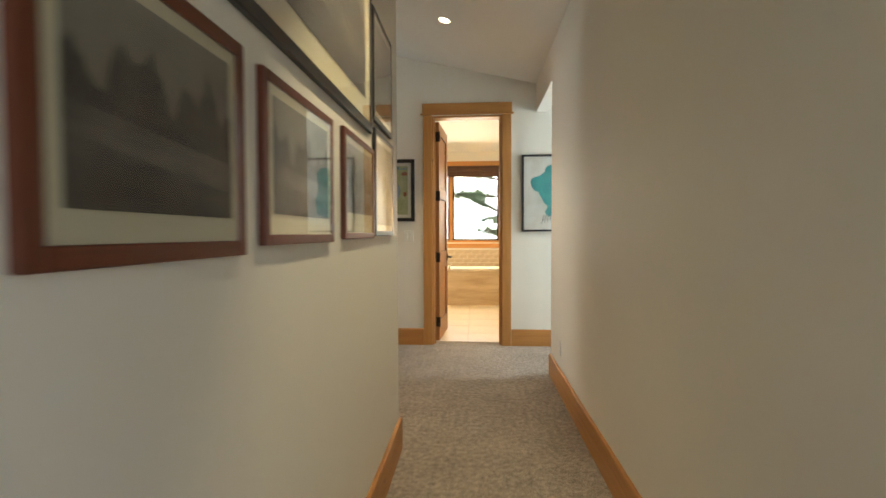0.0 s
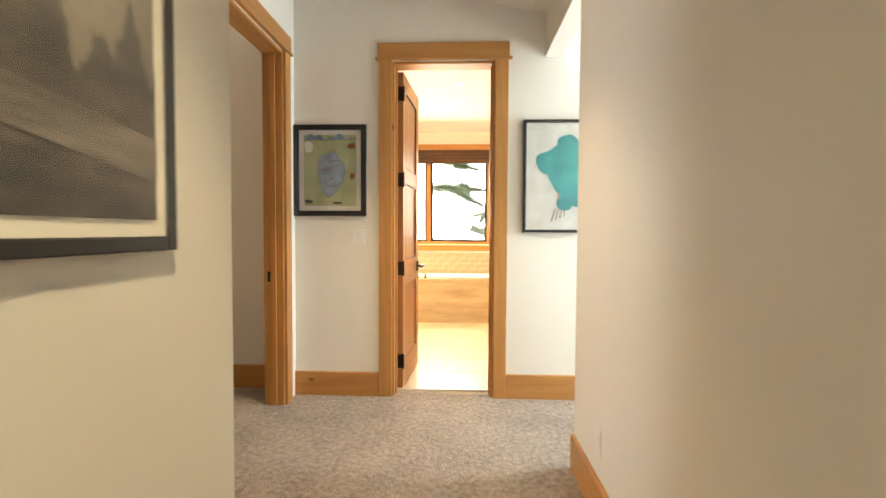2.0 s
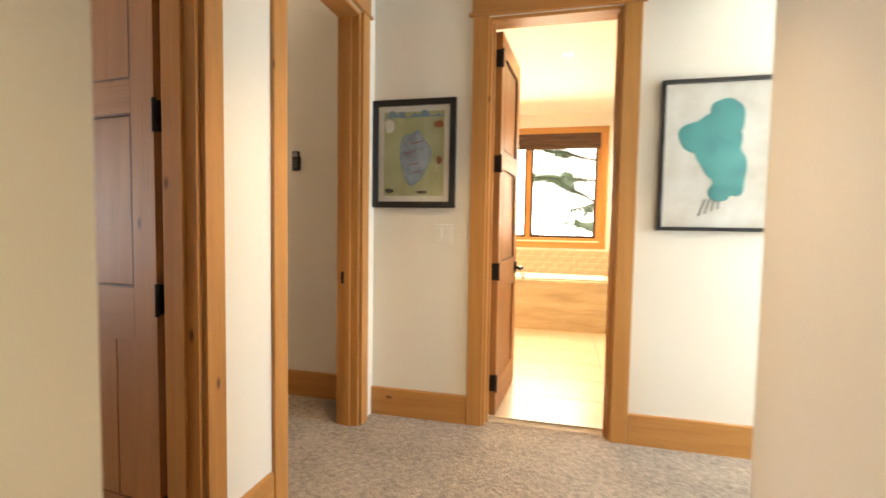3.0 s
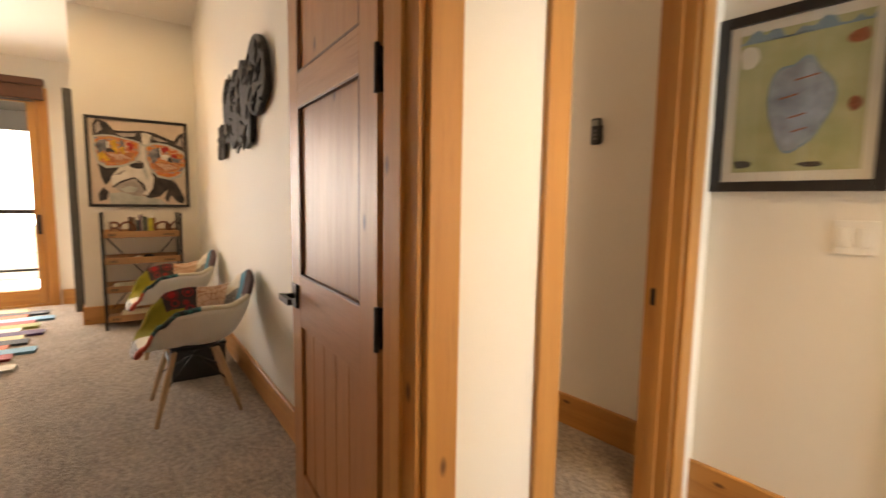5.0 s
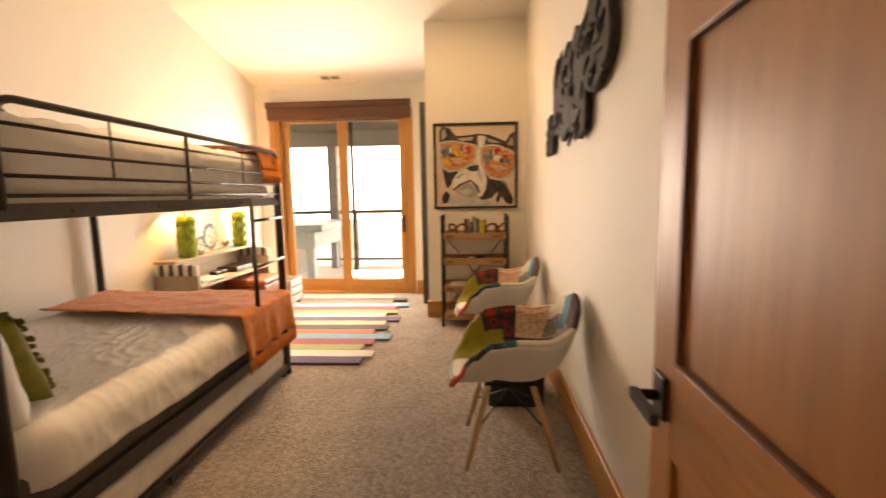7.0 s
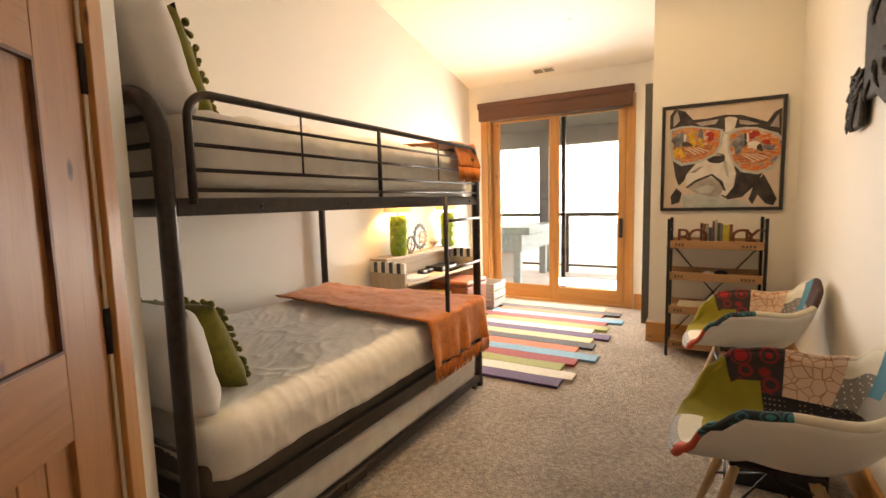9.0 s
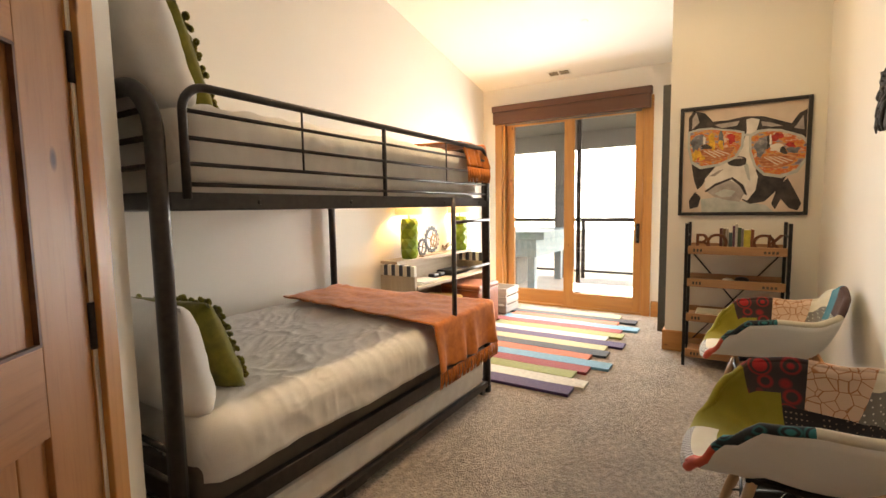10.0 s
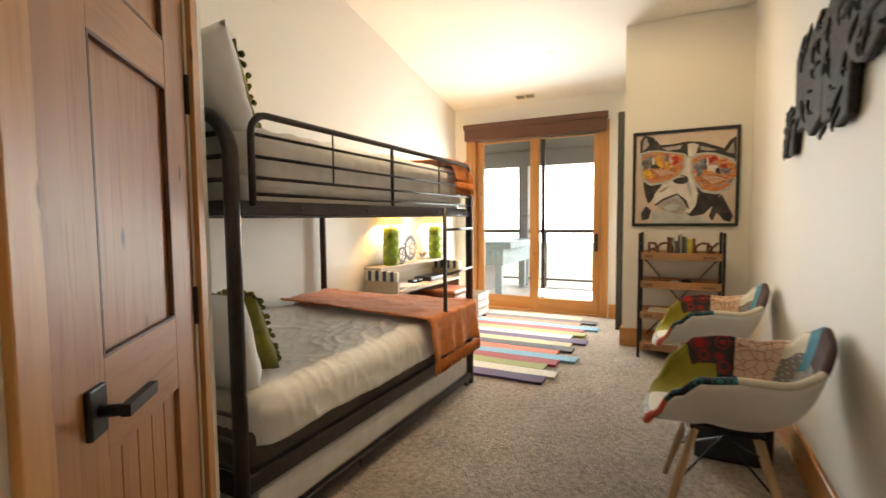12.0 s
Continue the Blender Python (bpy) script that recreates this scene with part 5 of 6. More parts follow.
def build_shell(off, thick):
    nu, nv = 72, 18
    bm = bmesh.new()
    P = [[shell_point(-180 + 360 * i / nu, 0.02 + 0.98 * j / nv) for j in range(nv + 1)] for i in range(nu)]
    def normal(i, j):
        n = (P[i][min(nv, j + 1)] - P[i][max(0, j - 1)]).cross(P[(i + 1) % nu][j] - P[i - 1][j])
        n.normalize()
        return -n if (n.z < 0 if abs(n.z) > 0.3 else P[i][j].xy.dot(n.xy) > 0) else n
    A = [[bm.verts.new(P[i][j] + normal(i, j) * (off + thick)) for j in range(nv + 1)] for i in range(nu)]
    B = [[bm.verts.new(P[i][j] + normal(i, j) * off) for j in range(nv + 1)] for i in range(nu)]
    return bm, A, B, nu, nv


def patch_name(th, t):
    """Which fabric covers the shell there."""
    d = abs(th)
    if th < -20 and d < 86 and t > 0.22: return "olive" if d < 64 or t < 0.76 else "rings"
    if d < 42:
        if t > 0.74: return "check" if th < 26 else "red"
        if t > 0.46: return "cream"
        return "black" if t < 0.3 else "olive"
    if th > 0:
        if t > 0.86: return "red" if d < 52 else "teal" if d < 88 else "cream" if d < 140 else "plum"
        if d < 80: return "olive" if t < 0.55 else "cream"
        if d < 140: return "black" if t < 0.55 else "teal"
        return "black" if t < 0.42 else "basket" if t < 0.84 else "plum"
    if t < 0.70: return "black"
    if d < 102: return "rings"
    if d < 134: return "cracks"
    if d < 162: return "dots" if t < 0.90 else "cream"
    return "basket" if t < 0.80 else "blue"


def armchair(m, label):
    top = thing("armchair", m, label, "armchair", "patchwork armchairs")
    bm, A, B, nu, nv = build_shell(-0.012, 0.010)
    for i in range(nu):
        k = (i + 1) % nu
        for j in range(nv):
            bm.faces.new((A[i][j], A[k][j], A[k][j + 1], A[i][j + 1])).smooth = True
            bm.faces.new((B[i][j], B[i][j + 1], B[k][j + 1], B[k][j])).smooth = True
        bm.faces.new((A[i][nv], A[k][nv], B[k][nv], B[i][nv]))
    bm.faces.new([B[i][0] for i in range(nu)])
    bm.faces.new([A[i][0] for i in range(nu)])
    bmesh.ops.recalc_face_normals(bm, faces=bm.faces)
    part("shell", bm, SHELL, top, "white moulded plastic shell")
    bm, A, B, nu, nv = build_shell(0.0, 0.016)
    for i in range(nu):
        k = (i + 1) % nu
        th = -180 + 360 * (i + 0.5) / nu
        for j in range(nv):
            f = bm.faces.new((A[i][j], A[k][j], A[k][j + 1], A[i][j + 1]))
            f.smooth, f.material_index = True, PKEYS.index(patch_name(th, 0.02 + 0.98 * (j + 0.5) / nv))
        bm.faces.new((A[i][nv], A[k][nv], B[k][nv], B[i][nv])).material_index = PKEYS.index(patch_name(th, 0.99))
    f = bm.faces.new([A[i][0] for i in range(nu)])
    f.material_index = PKEYS.index("black")
    for col in B:
        for v in col:
            if not v.link_faces: bm.verts.remove(v)
    bmesh.ops.recalc_face_normals(bm, faces=bm.faces)
    part("upholstery", bm, [PATCH[k] for k in PKEYS], top, "colourful patchwork fabric upholstery")
    bm = bmesh.new()
    rim = [shell_point(-180 + 360 * i / nu, 1.0) for i in range(nu)]
    tube(bm, [p + Vector((0, 0, 0.003)) for p in rim + rim[:1]], 0.015, 8, False)
    for k, f in enumerate(bm.faces): f.material_index = PKEYS.index(patch_name(-180 + 360 * (k // 8 + 0.5) / nu, 0.99))
    part("piping", bm, [PATCH[k] for k in PKEYS], top, "rolled fabric edge")
    for sx in (-1, 1):
        for sy in (-1, 1):
            bm = bmesh.new()
            tube(bm, [(sx * 0.115, sy * 0.10, 0.385), (sx * 0.16, sy * 0.152, 0.20), (sx * 0.205, sy * 0.205, 0.0)], [0.014, 0.0165, 0.010], 12)
            part("leg", bm, BEECH[2], top, "tapered beech leg")
            bm = bmesh.new()
            tube(bm, [(sx * 0.140, sy * 0.128, 0.285), (-sx * 0.135, sy * 0.125, 0.315)], 0.004, 6)
            tube(bm, [(sx * 0.166, sy * 0.158, 0.175), (-sx * 0.10, -sy * 0.09, 0.39)], 0.004, 6)
            part("brace", bm, IRON, top, "thin black wire brace")
    bm = bmesh.new()
    box(bm, -0.13, -0.12, 0.375, 0.13, 0.12, 0.392)
    rounded(bm, 0.004)
    part("mount", bm, IRON, top)
    return top


armchair(ROOM @ Matrix.Translation((-2.67, 6.395, 0)) @ Matrix.Diagonal((1.06, 1.06, 1.03, 1)), "patchwork-upholstered moulded armchair on beech legs against the wall")
armchair(ROOM @ Matrix.Translation((-3.98, 6.39, 0)) @ Matrix.Rotation(radians(3), 4, "Z") @ Matrix.Diagonal((1.06, 1.06, 1.03, 1)), "patchwork-upholstered moulded armchair standing beside the bookshelf")
top = thing("black_bin", ROOM @ Matrix.Translation((-3.28, 6.48, 0)), "low black storage box standing under an armchair", "box")
boxpart("bin_body", top, BLACKPLASTIC, (-0.16, -0.17, 0.0, 0.16, 0.17, 0.225), 0.012)
boxpart("bin_lid", top, BLACKPLASTIC, (-0.167, -0.177, 0.225, 0.167, 0.177, 0.25), 0.008)

# ---- bookshelf ----
SHF = ROOM @ Matrix.Translation((-5.225, 5.915, 0))       # local x out from the wall, y along it
SW, SD, SH = 0.66, 0.38, 1.105
shelf = thing("bookshelf", SHF, "four-tier rustic wood and black iron bookshelf", "bookshelf")
for x in (0.02, SD - 0.02):
    for y in (0.0, SW - 0.022): boxpart("upright", shelf, IRON, (x - 0.011, y, 0.0, x + 0.011, y + 0.022, SH), 0.002)
for z in (0.08, 0.359, 0.629, 0.878):
    tray = boxpart("shelf_board", shelf, RUSTIC[1], (0.035, 0.025, z, SD - 0.012, SW - 0.025, z + 0.016), 0.003)
    boxpart("front_lip", tray, RUSTIC[1], (SD - 0.012, 0.024, z - 0.004, SD + 0.003, SW - 0.024, z + 0.058), 0.003)
    boxpart("back_lip", tray, RUSTIC[1], (0.033, 0.024, z + 0.016, 0.045, SW - 0.024, z + 0.058), 0.003)
    for y in (0.003, SW - 0.003):
        boxpart("side_rail", tray, IRON, (0.02, y - 0.006, z - 0.012, SD - 0.01, y + 0.006, z - 0.002), 0.001)
    for k in range(3): boxpart("stencil_mark", tray, MAPDARK, (SD + 0.003, 0.06 + k * 0.022, z + 0.014, SD + 0.0036, 0.073 + k * 0.022, z + 0.036))
    for k in range(4): boxpart("stencil_mark", tray, MAPDARK, (SD + 0.003, SW - 0.16 + k * 0.024, z + 0.012, SD + 0.0036, SW - 0.145 + k * 0.024, z + 0.030))
for a, b in (((0.03, 0.86), (SW - 0.03, 0.10)), ((SW - 0.03, 0.86), (0.03, 0.10))):
    bm = bmesh.new()
    tube(bm, [(0.012, a[0], a[1]), (0.012, b[0], b[1])], 0.006, 6)
    part("cross_brace", bm, IRON, shelf)
for y in (0.0, SW):
    bm = bmesh.new()
    tube(bm, [(0.02, y + (0.01 if y == 0 else -0.01), SH - 0.10), (SD - 0.02, y + (0.01 if y == 0 else -0.01), SH - 0.10)], 0.006, 8)
    part("end_bar", bm, IRON, shelf)


def letter(ch, y, z, size, mat, label):
    cu = bpy.data.curves.new("letter", "FONT")
    cu.body, cu.size, cu.extrude, cu.bevel_depth = ch, size, 0.010, 0.001
    ob = new("letter_tmp", cu)
    me = bpy.data.meshes.new_from_object(ob.evaluated_get(bpy.context.evaluated_depsgraph_get()))
    bpy.data.objects.remove(ob)
    me.materials.clear()
    me.materials.append(mat)
    o = new("block_letter", me)
    o.matrix_world = SHF @ Matrix.Translation((SD - 0.075, y, z)) @ Matrix.Rotation(radians(90), 4, "Z") @ Matrix.Rotation(radians(90), 4, "X")
    return tagged(o, label, "letter", "BOOK letters")


RUST = m_plain("rust_brown_metal", (0.16, 0.060, 0.030), 0.6, 0.3, 0.4, 40)
for ch, y in (("B", 0.06), ("O", 0.135), ("O", 0.425), ("K", 0.51)):
    letter(ch, y, 0.897, 0.185, RUST, "rust-brown block letter %s standing on the bookshelf" % ch)
rng = random.Random(11)
BOOKC = ((0.10, 0.03, 0.025), (0.16, 0.10, 0.05), (0.30, 0.27, 0.22), (0.05, 0.09, 0.10), (0.12, 0.05, 0.09), (0.40, 0.38, 0.34), (0.07, 0.11, 0.06), (0.20, 0.19, 0.19), (0.55, 0.50, 0.07), (0.22, 0.07, 0.03))
BCOV = [m_plain("book_cover", c, 0.5, 0, 0.15, 30) for c in BOOKC]
y = 0.225
for i in range(10):
    w, hh, dd = rng.uniform(0.014, 0.026), rng.uniform(0.13, 0.20), rng.uniform(0.12, 0.15)
    if i == 8: w, hh = 0.042, 0.155
    b = thing("book", SHF @ Matrix.Translation((0.11, y, 0.896)), ("yellow hardback book" if i == 8 else "upright hardback book") + " between the block letters", "book", "books on the shelf")
    boxpart("cover", b, BCOV[i], (0, 0, 0, dd, w, hh), 0.002)
    boxpart("page_block", b, PAPERW, (-0.001, 0.003, 0.004, dd - 0.004, w - 0.003, hh + 0.0008))
    y += w + 0.0015
b = thing("tray_clutter", SHF @ Matrix.Translation((0.19, 0.35, 0.646)), "small pale stone and dark dish on the shelf", "ornament")
for x, yy, r, mt in ((0.02, -0.06, 0.035, PAPERW), (0.0, 0.03, 0.045, IRON)):
    bm = bmesh.new()
    bmesh.ops.create_icosphere(bm, subdivisions=2, radius=r, matrix=Matrix.Translation((x, yy, r * 0.55)) @ Matrix.Diagonal((1, 1.1, 0.55, 1)))
    for f in bm.faces: f.smooth = True
    part("pebble", bm, mt, b)
for z, k in ((0.376, 0.0), (0.097, 0.05)):
    b = thing("magazine_stack", SHF @ Matrix.Translation((0.07, 0.08 + k, z)), "stack of pale paper magazines lying on a shelf", "magazines")
    for i in range(4): boxpart("magazine", b, (PAPERW, PAPER)[i % 2], (0.004 * (i % 3), 0.006 * (i % 2), 0.008 * i, 0.19 + 0.004 * i, 0.24 + 0.005 * (i % 3), 0.008 * i + 0.0075), 0.001)

# ---- pop-art canvas, built as plain shapes ----
CANVAS = m_print("sand_canvas", [(0.3, (0.56, 0.44, 0.34)), (0.7, (0.66, 0.54, 0.44))], 5)
INK = m_print("ink_black", [(0.40, (0.018, 0.014, 0.014)), (0.80, (0.085, 0.06, 0.055))], 12)
CHALK = m_print("chalk_white", [(0.3, (0.58, 0.53, 0.47)), (0.7, (0.78, 0.74, 0.68))], 9)
GREYP = m_print("warm_grey_paint", [(0.3, (0.26, 0.22, 0.20)), (0.7, (0.46, 0.40, 0.36))], 14)
POP = m_print("pop_colours", [(0.28, (0.03, 0.035, 0.07)), (0.40, (0.28, 0.25, 0.30)), (0.48, (0.62, 0.28, 0.06)), (0.56, (0.55, 0.10, 0.03)), (0.64, (0.66, 0.50, 0.34)), (0.75, (0.10, 0.20, 0.26))], 14, (1, 1, 1.6), 3)
PALEG = m_print("pale_grey_paint", [(0.3, (0.36, 0.38, 0.35)), (0.7, (0.52, 0.53, 0.49))], 14)
M_ART = ROOM @ Matrix.Translation((BUMP_X, 5.832, 1.157)) @ Matrix.Rotation(radians(90), 4, "Z")
W, H = 0.857, 0.87
art, _ = framed("pop_art_canvas", M_ART, W, H, BLACKFRAME, 0.026, "black-framed pop-art canvas of bold shapes above the bookshelf", 0.0, CANVAS, 0.03, False)


def shape(name, pts, mat, y, parent=art):
    bm = bmesh.new()
    flat(bm, [(p[0] * W, p[1] * H) for p in pts], y)
    return part(name, bm, mat, parent)


shape("dark_shape", [(0.07, 0.78), (0.07, 0.91), (0.11, 0.97), (0.20, 0.94), (0.27, 0.855), (0.38, 0.855), (0.53, 0.875), (0.66, 0.86), (0.76, 0.82), (0.86, 0.78), (0.91, 0.86), (0.965, 0.89), (0.965, 0.62), (0.88, 0.50), (0.70, 0.56), (0.50, 0.60), (0.30, 0.60), (0.10, 0.66)], INK, -0.0112)
shape("grey_shape", [(0.10, 0.80), (0.10, 0.90), (0.13, 0.95), (0.16, 0.86)], GREYP, -0.0116)
shape("grey_shape", [(0.88, 0.74), (0.94, 0.84), (0.95, 0.72)], GREYP, -0.0116)
shape("grey_shape", [(0.28, 0.825), (0.40, 0.835), (0.48, 0.84), (0.46, 0.80), (0.34, 0.79)], GREYP, -0.0116)
shape("grey_shape", [(0.64, 0.82), (0.72, 0.80), (0.80, 0.765), (0.72, 0.765), (0.65, 0.78)], GREYP, -0.0116)
shape("dark_shape", [(0.10, 0.50), (0.24, 0.49), (0.32, 0.47), (0.25, 0.38), (0.20, 0.28), (0.16, 0.24), (0.13, 0.32)], INK, -0.0112)
shape("dark_shape", [(0.62, 0.42), (0.74, 0.40), (0.85, 0.36), (0.80, 0.24), (0.69, 0.12), (0.58, 0.10), (0.52, 0.14), (0.60, 0.22)], INK, -0.0112)
shape("dark_shape", [(0.09, 0.14), (0.14, 0.22), (0.19, 0.17), (0.17, 0.08), (0.10, 0.06)], INK, -0.0114)
shape("dark_shape", [(0.74, 0.10), (0.78, 0.24), (0.85, 0.32), (0.91, 0.20), (0.955, 0.10), (0.93, 0.04), (0.87, 0.06), (0.81, 0.14), (0.77, 0.05)], INK, -0.0118)
shape("white_shape", [(0.53, 0.845), (0.57, 0.855), (0.63, 0.835), (0.61, 0.75), (0.57, 0.70), (0.56, 0.54), (0.60, 0.44), (0.635, 0.34), (0.62, 0.22), (0.56, 0.13), (0.50, 0.16), (0.40, 0.20), (0.27, 0.20), (0.22, 0.26), (0.22, 0.34), (0.33, 0.47), (0.44, 0.56), (0.51, 0.64), (0.535, 0.74)], CHALK, -0.0122)
shape("white_shape", [(0.19, 0.15), (0.35, 0.17), (0.54, 0.12), (0.70, 0.09), (0.76, 0.03), (0.20, 0.03)], PALEG, -0.0110)
shape("grey_shape", [(0.24, 0.22), (0.30, 0.285), (0.40, 0.325), (0.49, 0.285), (0.54, 0.20), (0.50, 0.12), (0.40, 0.14), (0.30, 0.17)], GREYP, -0.0128)
shape("pale_streak", [(0.30, 0.20), (0.38, 0.24), (0.47, 0.22), (0.44, 0.17), (0.36, 0.165)], PALEG, -0.0131)
shape("dark_stroke", [(0.22, 0.225), (0.30, 0.29), (0.44, 0.345), (0.53, 0.27), (0.56, 0.18), (0.545, 0.18), (0.50, 0.265), (0.435, 0.325), (0.31, 0.27), (0.235, 0.215)], INK, -0.0134)
shape("dark_stroke", [(0.25, 0.36), (0.33, 0.41), (0.37, 0.42), (0.30, 0.36)], GREYP, -0.0126)
shape("dark_stroke", [(0.52, 0.50), (0.56, 0.44), (0.58, 0.30), (0.56, 0.32), (0.53, 0.42)], PALEG, -0.0126)
shape("dark_oval", blob(0.47, 0.485, 0.078, 0.046, 5, 30, 0.06), INK, -0.0134)
shape("grey_shape", [(0.42, 0.505), (0.52, 0.505), (0.50, 0.525), (0.44, 0.525)], GREYP, -0.0137)
BURNT = m_print("burnt_orange_paint", [(0.3, (0.22, 0.05, 0.02)), (0.5, (0.46, 0.16, 0.06)), (0.7, (0.62, 0.40, 0.24))], 22, (1, 3, 3), 3)
SLATE = m_print("slate_paint", [(0.3, (0.05, 0.05, 0.06)), (0.55, (0.16, 0.16, 0.18)), (0.75, (0.42, 0.38, 0.36))], 16)
SCARLET, YOLK = m_plain("scarlet_paint", (0.42, 0.03, 0.025), 0.7, 0, 0.4, 40), m_plain("yolk_paint", (0.60, 0.34, 0.04), 0.7, 0, 0.4, 40)
LENSES = (([(0.08, 0.77), (0.165, 0.79), (0.26, 0.79), (0.35, 0.77), (0.44, 0.755), (0.505, 0.735), (0.50, 0.614), (0.455, 0.525), (0.33, 0.466), (0.185, 0.448), (0.11, 0.50), (0.08, 0.64)], ((SLATE, 0.15, 0.68, 0.06, 0.07), (YOLK, 0.14, 0.56, 0.035, 0.05), (YOLK, 0.265, 0.675, 0.03, 0.07), (SLATE, 0.34, 0.70, 0.022, 0.06), (YOLK, 0.34, 0.64, 0.022, 0.04), (CHALK, 0.205, 0.68, 0.009, 0.06), (SCARLET, 0.42, 0.69, 0.035, 0.04), (INK, 0.22, 0.63, 0.05, 0.02), (YOLK, 0.19, 0.53, 0.02, 0.03))),
          ([(0.567, 0.695), (0.62, 0.73), (0.70, 0.735), (0.78, 0.725), (0.93, 0.665), (0.985, 0.595), (0.97, 0.48), (0.907, 0.38), (0.80, 0.34), (0.68, 0.365), (0.61, 0.44), (0.573, 0.565)], ((SLATE, 0.66, 0.61, 0.06, 0.08), (SCARLET, 0.76, 0.675, 0.038, 0.035), (CHALK, 0.77, 0.58, 0.06, 0.035), (INK, 0.81, 0.555, 0.025, 0.03), (SCARLET, 0.86, 0.60, 0.035, 0.022), (SLATE, 0.88, 0.555, 0.04, 0.03), (INK, 0.70, 0.64, 0.012, 0.05), (CHALK, 0.715, 0.65, 0.010, 0.04))))
for rim, dabs in LENSES:
    cu_, cv_ = sum(p[0] for p in rim) / len(rim), sum(p[1] for p in rim) / len(rim)
    shape("pale_ring", [(cu_ + (p[0] - cu_) * 1.07, cv_ + (p[1] - cv_) * 1.09) for p in rim], PALEG, -0.0140)
    shape("colour_oval", [(cu_ + (p[0] - cu_) * 0.97, cv_ + (p[1] - cv_) * 0.96) for p in rim], POP, -0.0147)
    shape("orange_wedge", [(cu_ - 0.15, cv_ - 0.06), (cu_ - 0.02, cv_ - 0.03), (cu_ + 0.16, cv_ - 0.04), (cu_ + 0.12, cv_ - 0.11), (cu_ + 0.02, cv_ - 0.155), (cu_ - 0.07, cv_ - 0.15)], BURNT, -0.0151)
    for i in range(4): shape("pale_streak", [(cu_ - 0.09 + 0.035 * i, cv_ - 0.055), (cu_ - 0.082 + 0.035 * i, cv_ - 0.05), (cu_ + 0.02 + 0.035 * i, cv_ - 0.12 + 0.008 * i), (cu_ + 0.008 + 0.035 * i, cv_ - 0.125 + 0.008 * i)], CANVAS, -0.0154)
    for i, (mt, u, w, a, b) in enumerate(dabs): shape("paint_dab", blob(u, w, a, b, 31 + i, 18, 0.35), mt, -0.0157 - 0.0003 * i)
shape("pale_bar", [(0.49, 0.725), (0.58, 0.72), (0.58, 0.70), (0.50, 0.70)], PALEG, -0.0142)

# ---- carved wall art above the armchairs ----
CHAR = m_plain("charred_carved_wood", (0.030, 0.023, 0.018), 0.75, 0, 0.55, 35, 0.8)
carv = thing("carved_wall_art", ROOM @ Matrix.Translation((0.643, CH_Y, 0)) @ Matrix.Diagonal((1.177, 1, 1, 1)), "dark carved wooden silhouette art hung above the armchairs", "wall art")


def slab(name, pts, depth, seed):
    """A carved board with a rugged front."""
    rg = random.Random(seed)
    bm = bmesh.new()
    prism(bm, pts, 1, -0.012, -depth)
    bmesh.ops.bevel(bm, geom=[e for e in bm.edges], offset=0.006, segments=1, affect="EDGES")
    cxx, czz = sum(p[0] for p in pts) / len(pts), sum(p[1] for p in pts) / len(pts)
    ex, ez = max(abs(p[0] - cxx) for p in pts) * 0.72, max(abs(p[1] - czz) for p in pts) * 0.72
    board = part(name, bm, CHAR, carv)
    for k in range(20):
        px, pz = cxx + rg.uniform(-ex, ex), czz + rg.uniform(-ez, ez)
        s, l, a = rg.uniform(0.010, 0.02), rg.uniform(0.03, 0.07), rg.uniform(0, 3.14)
        pp = [Vector((px + l * math.cos(a) * t + s * math.sin(t * 3), -depth - 0.004 * (1 - t * t), pz + l * math.sin(a) * t)) for t in (-1, -0.5, 0, 0.5, 1)]
        bm = bmesh.new()
        tube(bm, pp, [0.003, 0.008, 0.010, 0.008, 0.003], 6)
        part("carved_ridge", bm, CHAR, board)
    return board


slab("carved_board", blob(-2.61, 1.955, 0.195, 0.225, 3, 26, 0.06), 0.050, 1)
slab("carved_board", [(-3.44, 1.66), (-3.46, 2.02), (-3.36, 2.11), (-3.22, 2.06), (-3.10, 2.12), (-3.02, 2.04), (-3.04, 1.66), (-3.20, 1.60), (-3.30, 1.66)], 0.042, 2)
slab("carved_board", [(-3.02, 1.62), (-3.02, 2.06), (-2.92, 2.13), (-2.83, 2.05), (-2.72, 1.80), (-2.74, 1.60), (-2.86, 1.57), (-2.93, 1.62)], 0.046, 3)
slab("carved_board", [(-3.63, 1.555), (-3.63, 1.78), (-3.55, 1.82), (-3.46, 1.76), (-3.48, 1.56)], 0.040, 4)

# ---- console table with lamps ----
CON = ROOM @ Matrix.Translation((-4.28, left_y(-4.28) + 0.02, 0)) @ Matrix.Rotation(radians(-1.0), 4, "Z") @ Matrix.Diagonal((1, 1, 1.05, 1))   # local -x along the wall, y out from it
console = thing("console_table", CON, "pale wood two-level console table with striped ends", "console table")
CWL, CWD = 1.42, 0.40
for x in (0.0, -CWL + 0.03):
    bm = bmesh.new()
    prism(bm, [(0.0, 0.0), (CWD, 0.0), (CWD, 0.60), (0.0, 0.63)], 0, x - 0.03, x)
    part("end_panel", bm, PALEWOOD[2], console, "knotty pale end panel")
boxpart("top_shelf", console, PALEWOOD[0], (-CWL, 0.0, 0.70, 0.0, 0.20, 0.725), 0.003)
boxpart("lower_shelf", console, PALEWOOD[0], (-CWL + 0.03, 0.0, 0.485, -0.03, CWD + 0.01, 0.51), 0.003)
boxpart("back_panel", console, PALEWOOD[0], (-CWL + 0.03, 0.0, 0.10, -0.03, 0.018, 0.70), 0.002)
STRIPE = (PAPERW, m_plain("slate_stripe", (0.06, 0.065, 0.075), 0.7))
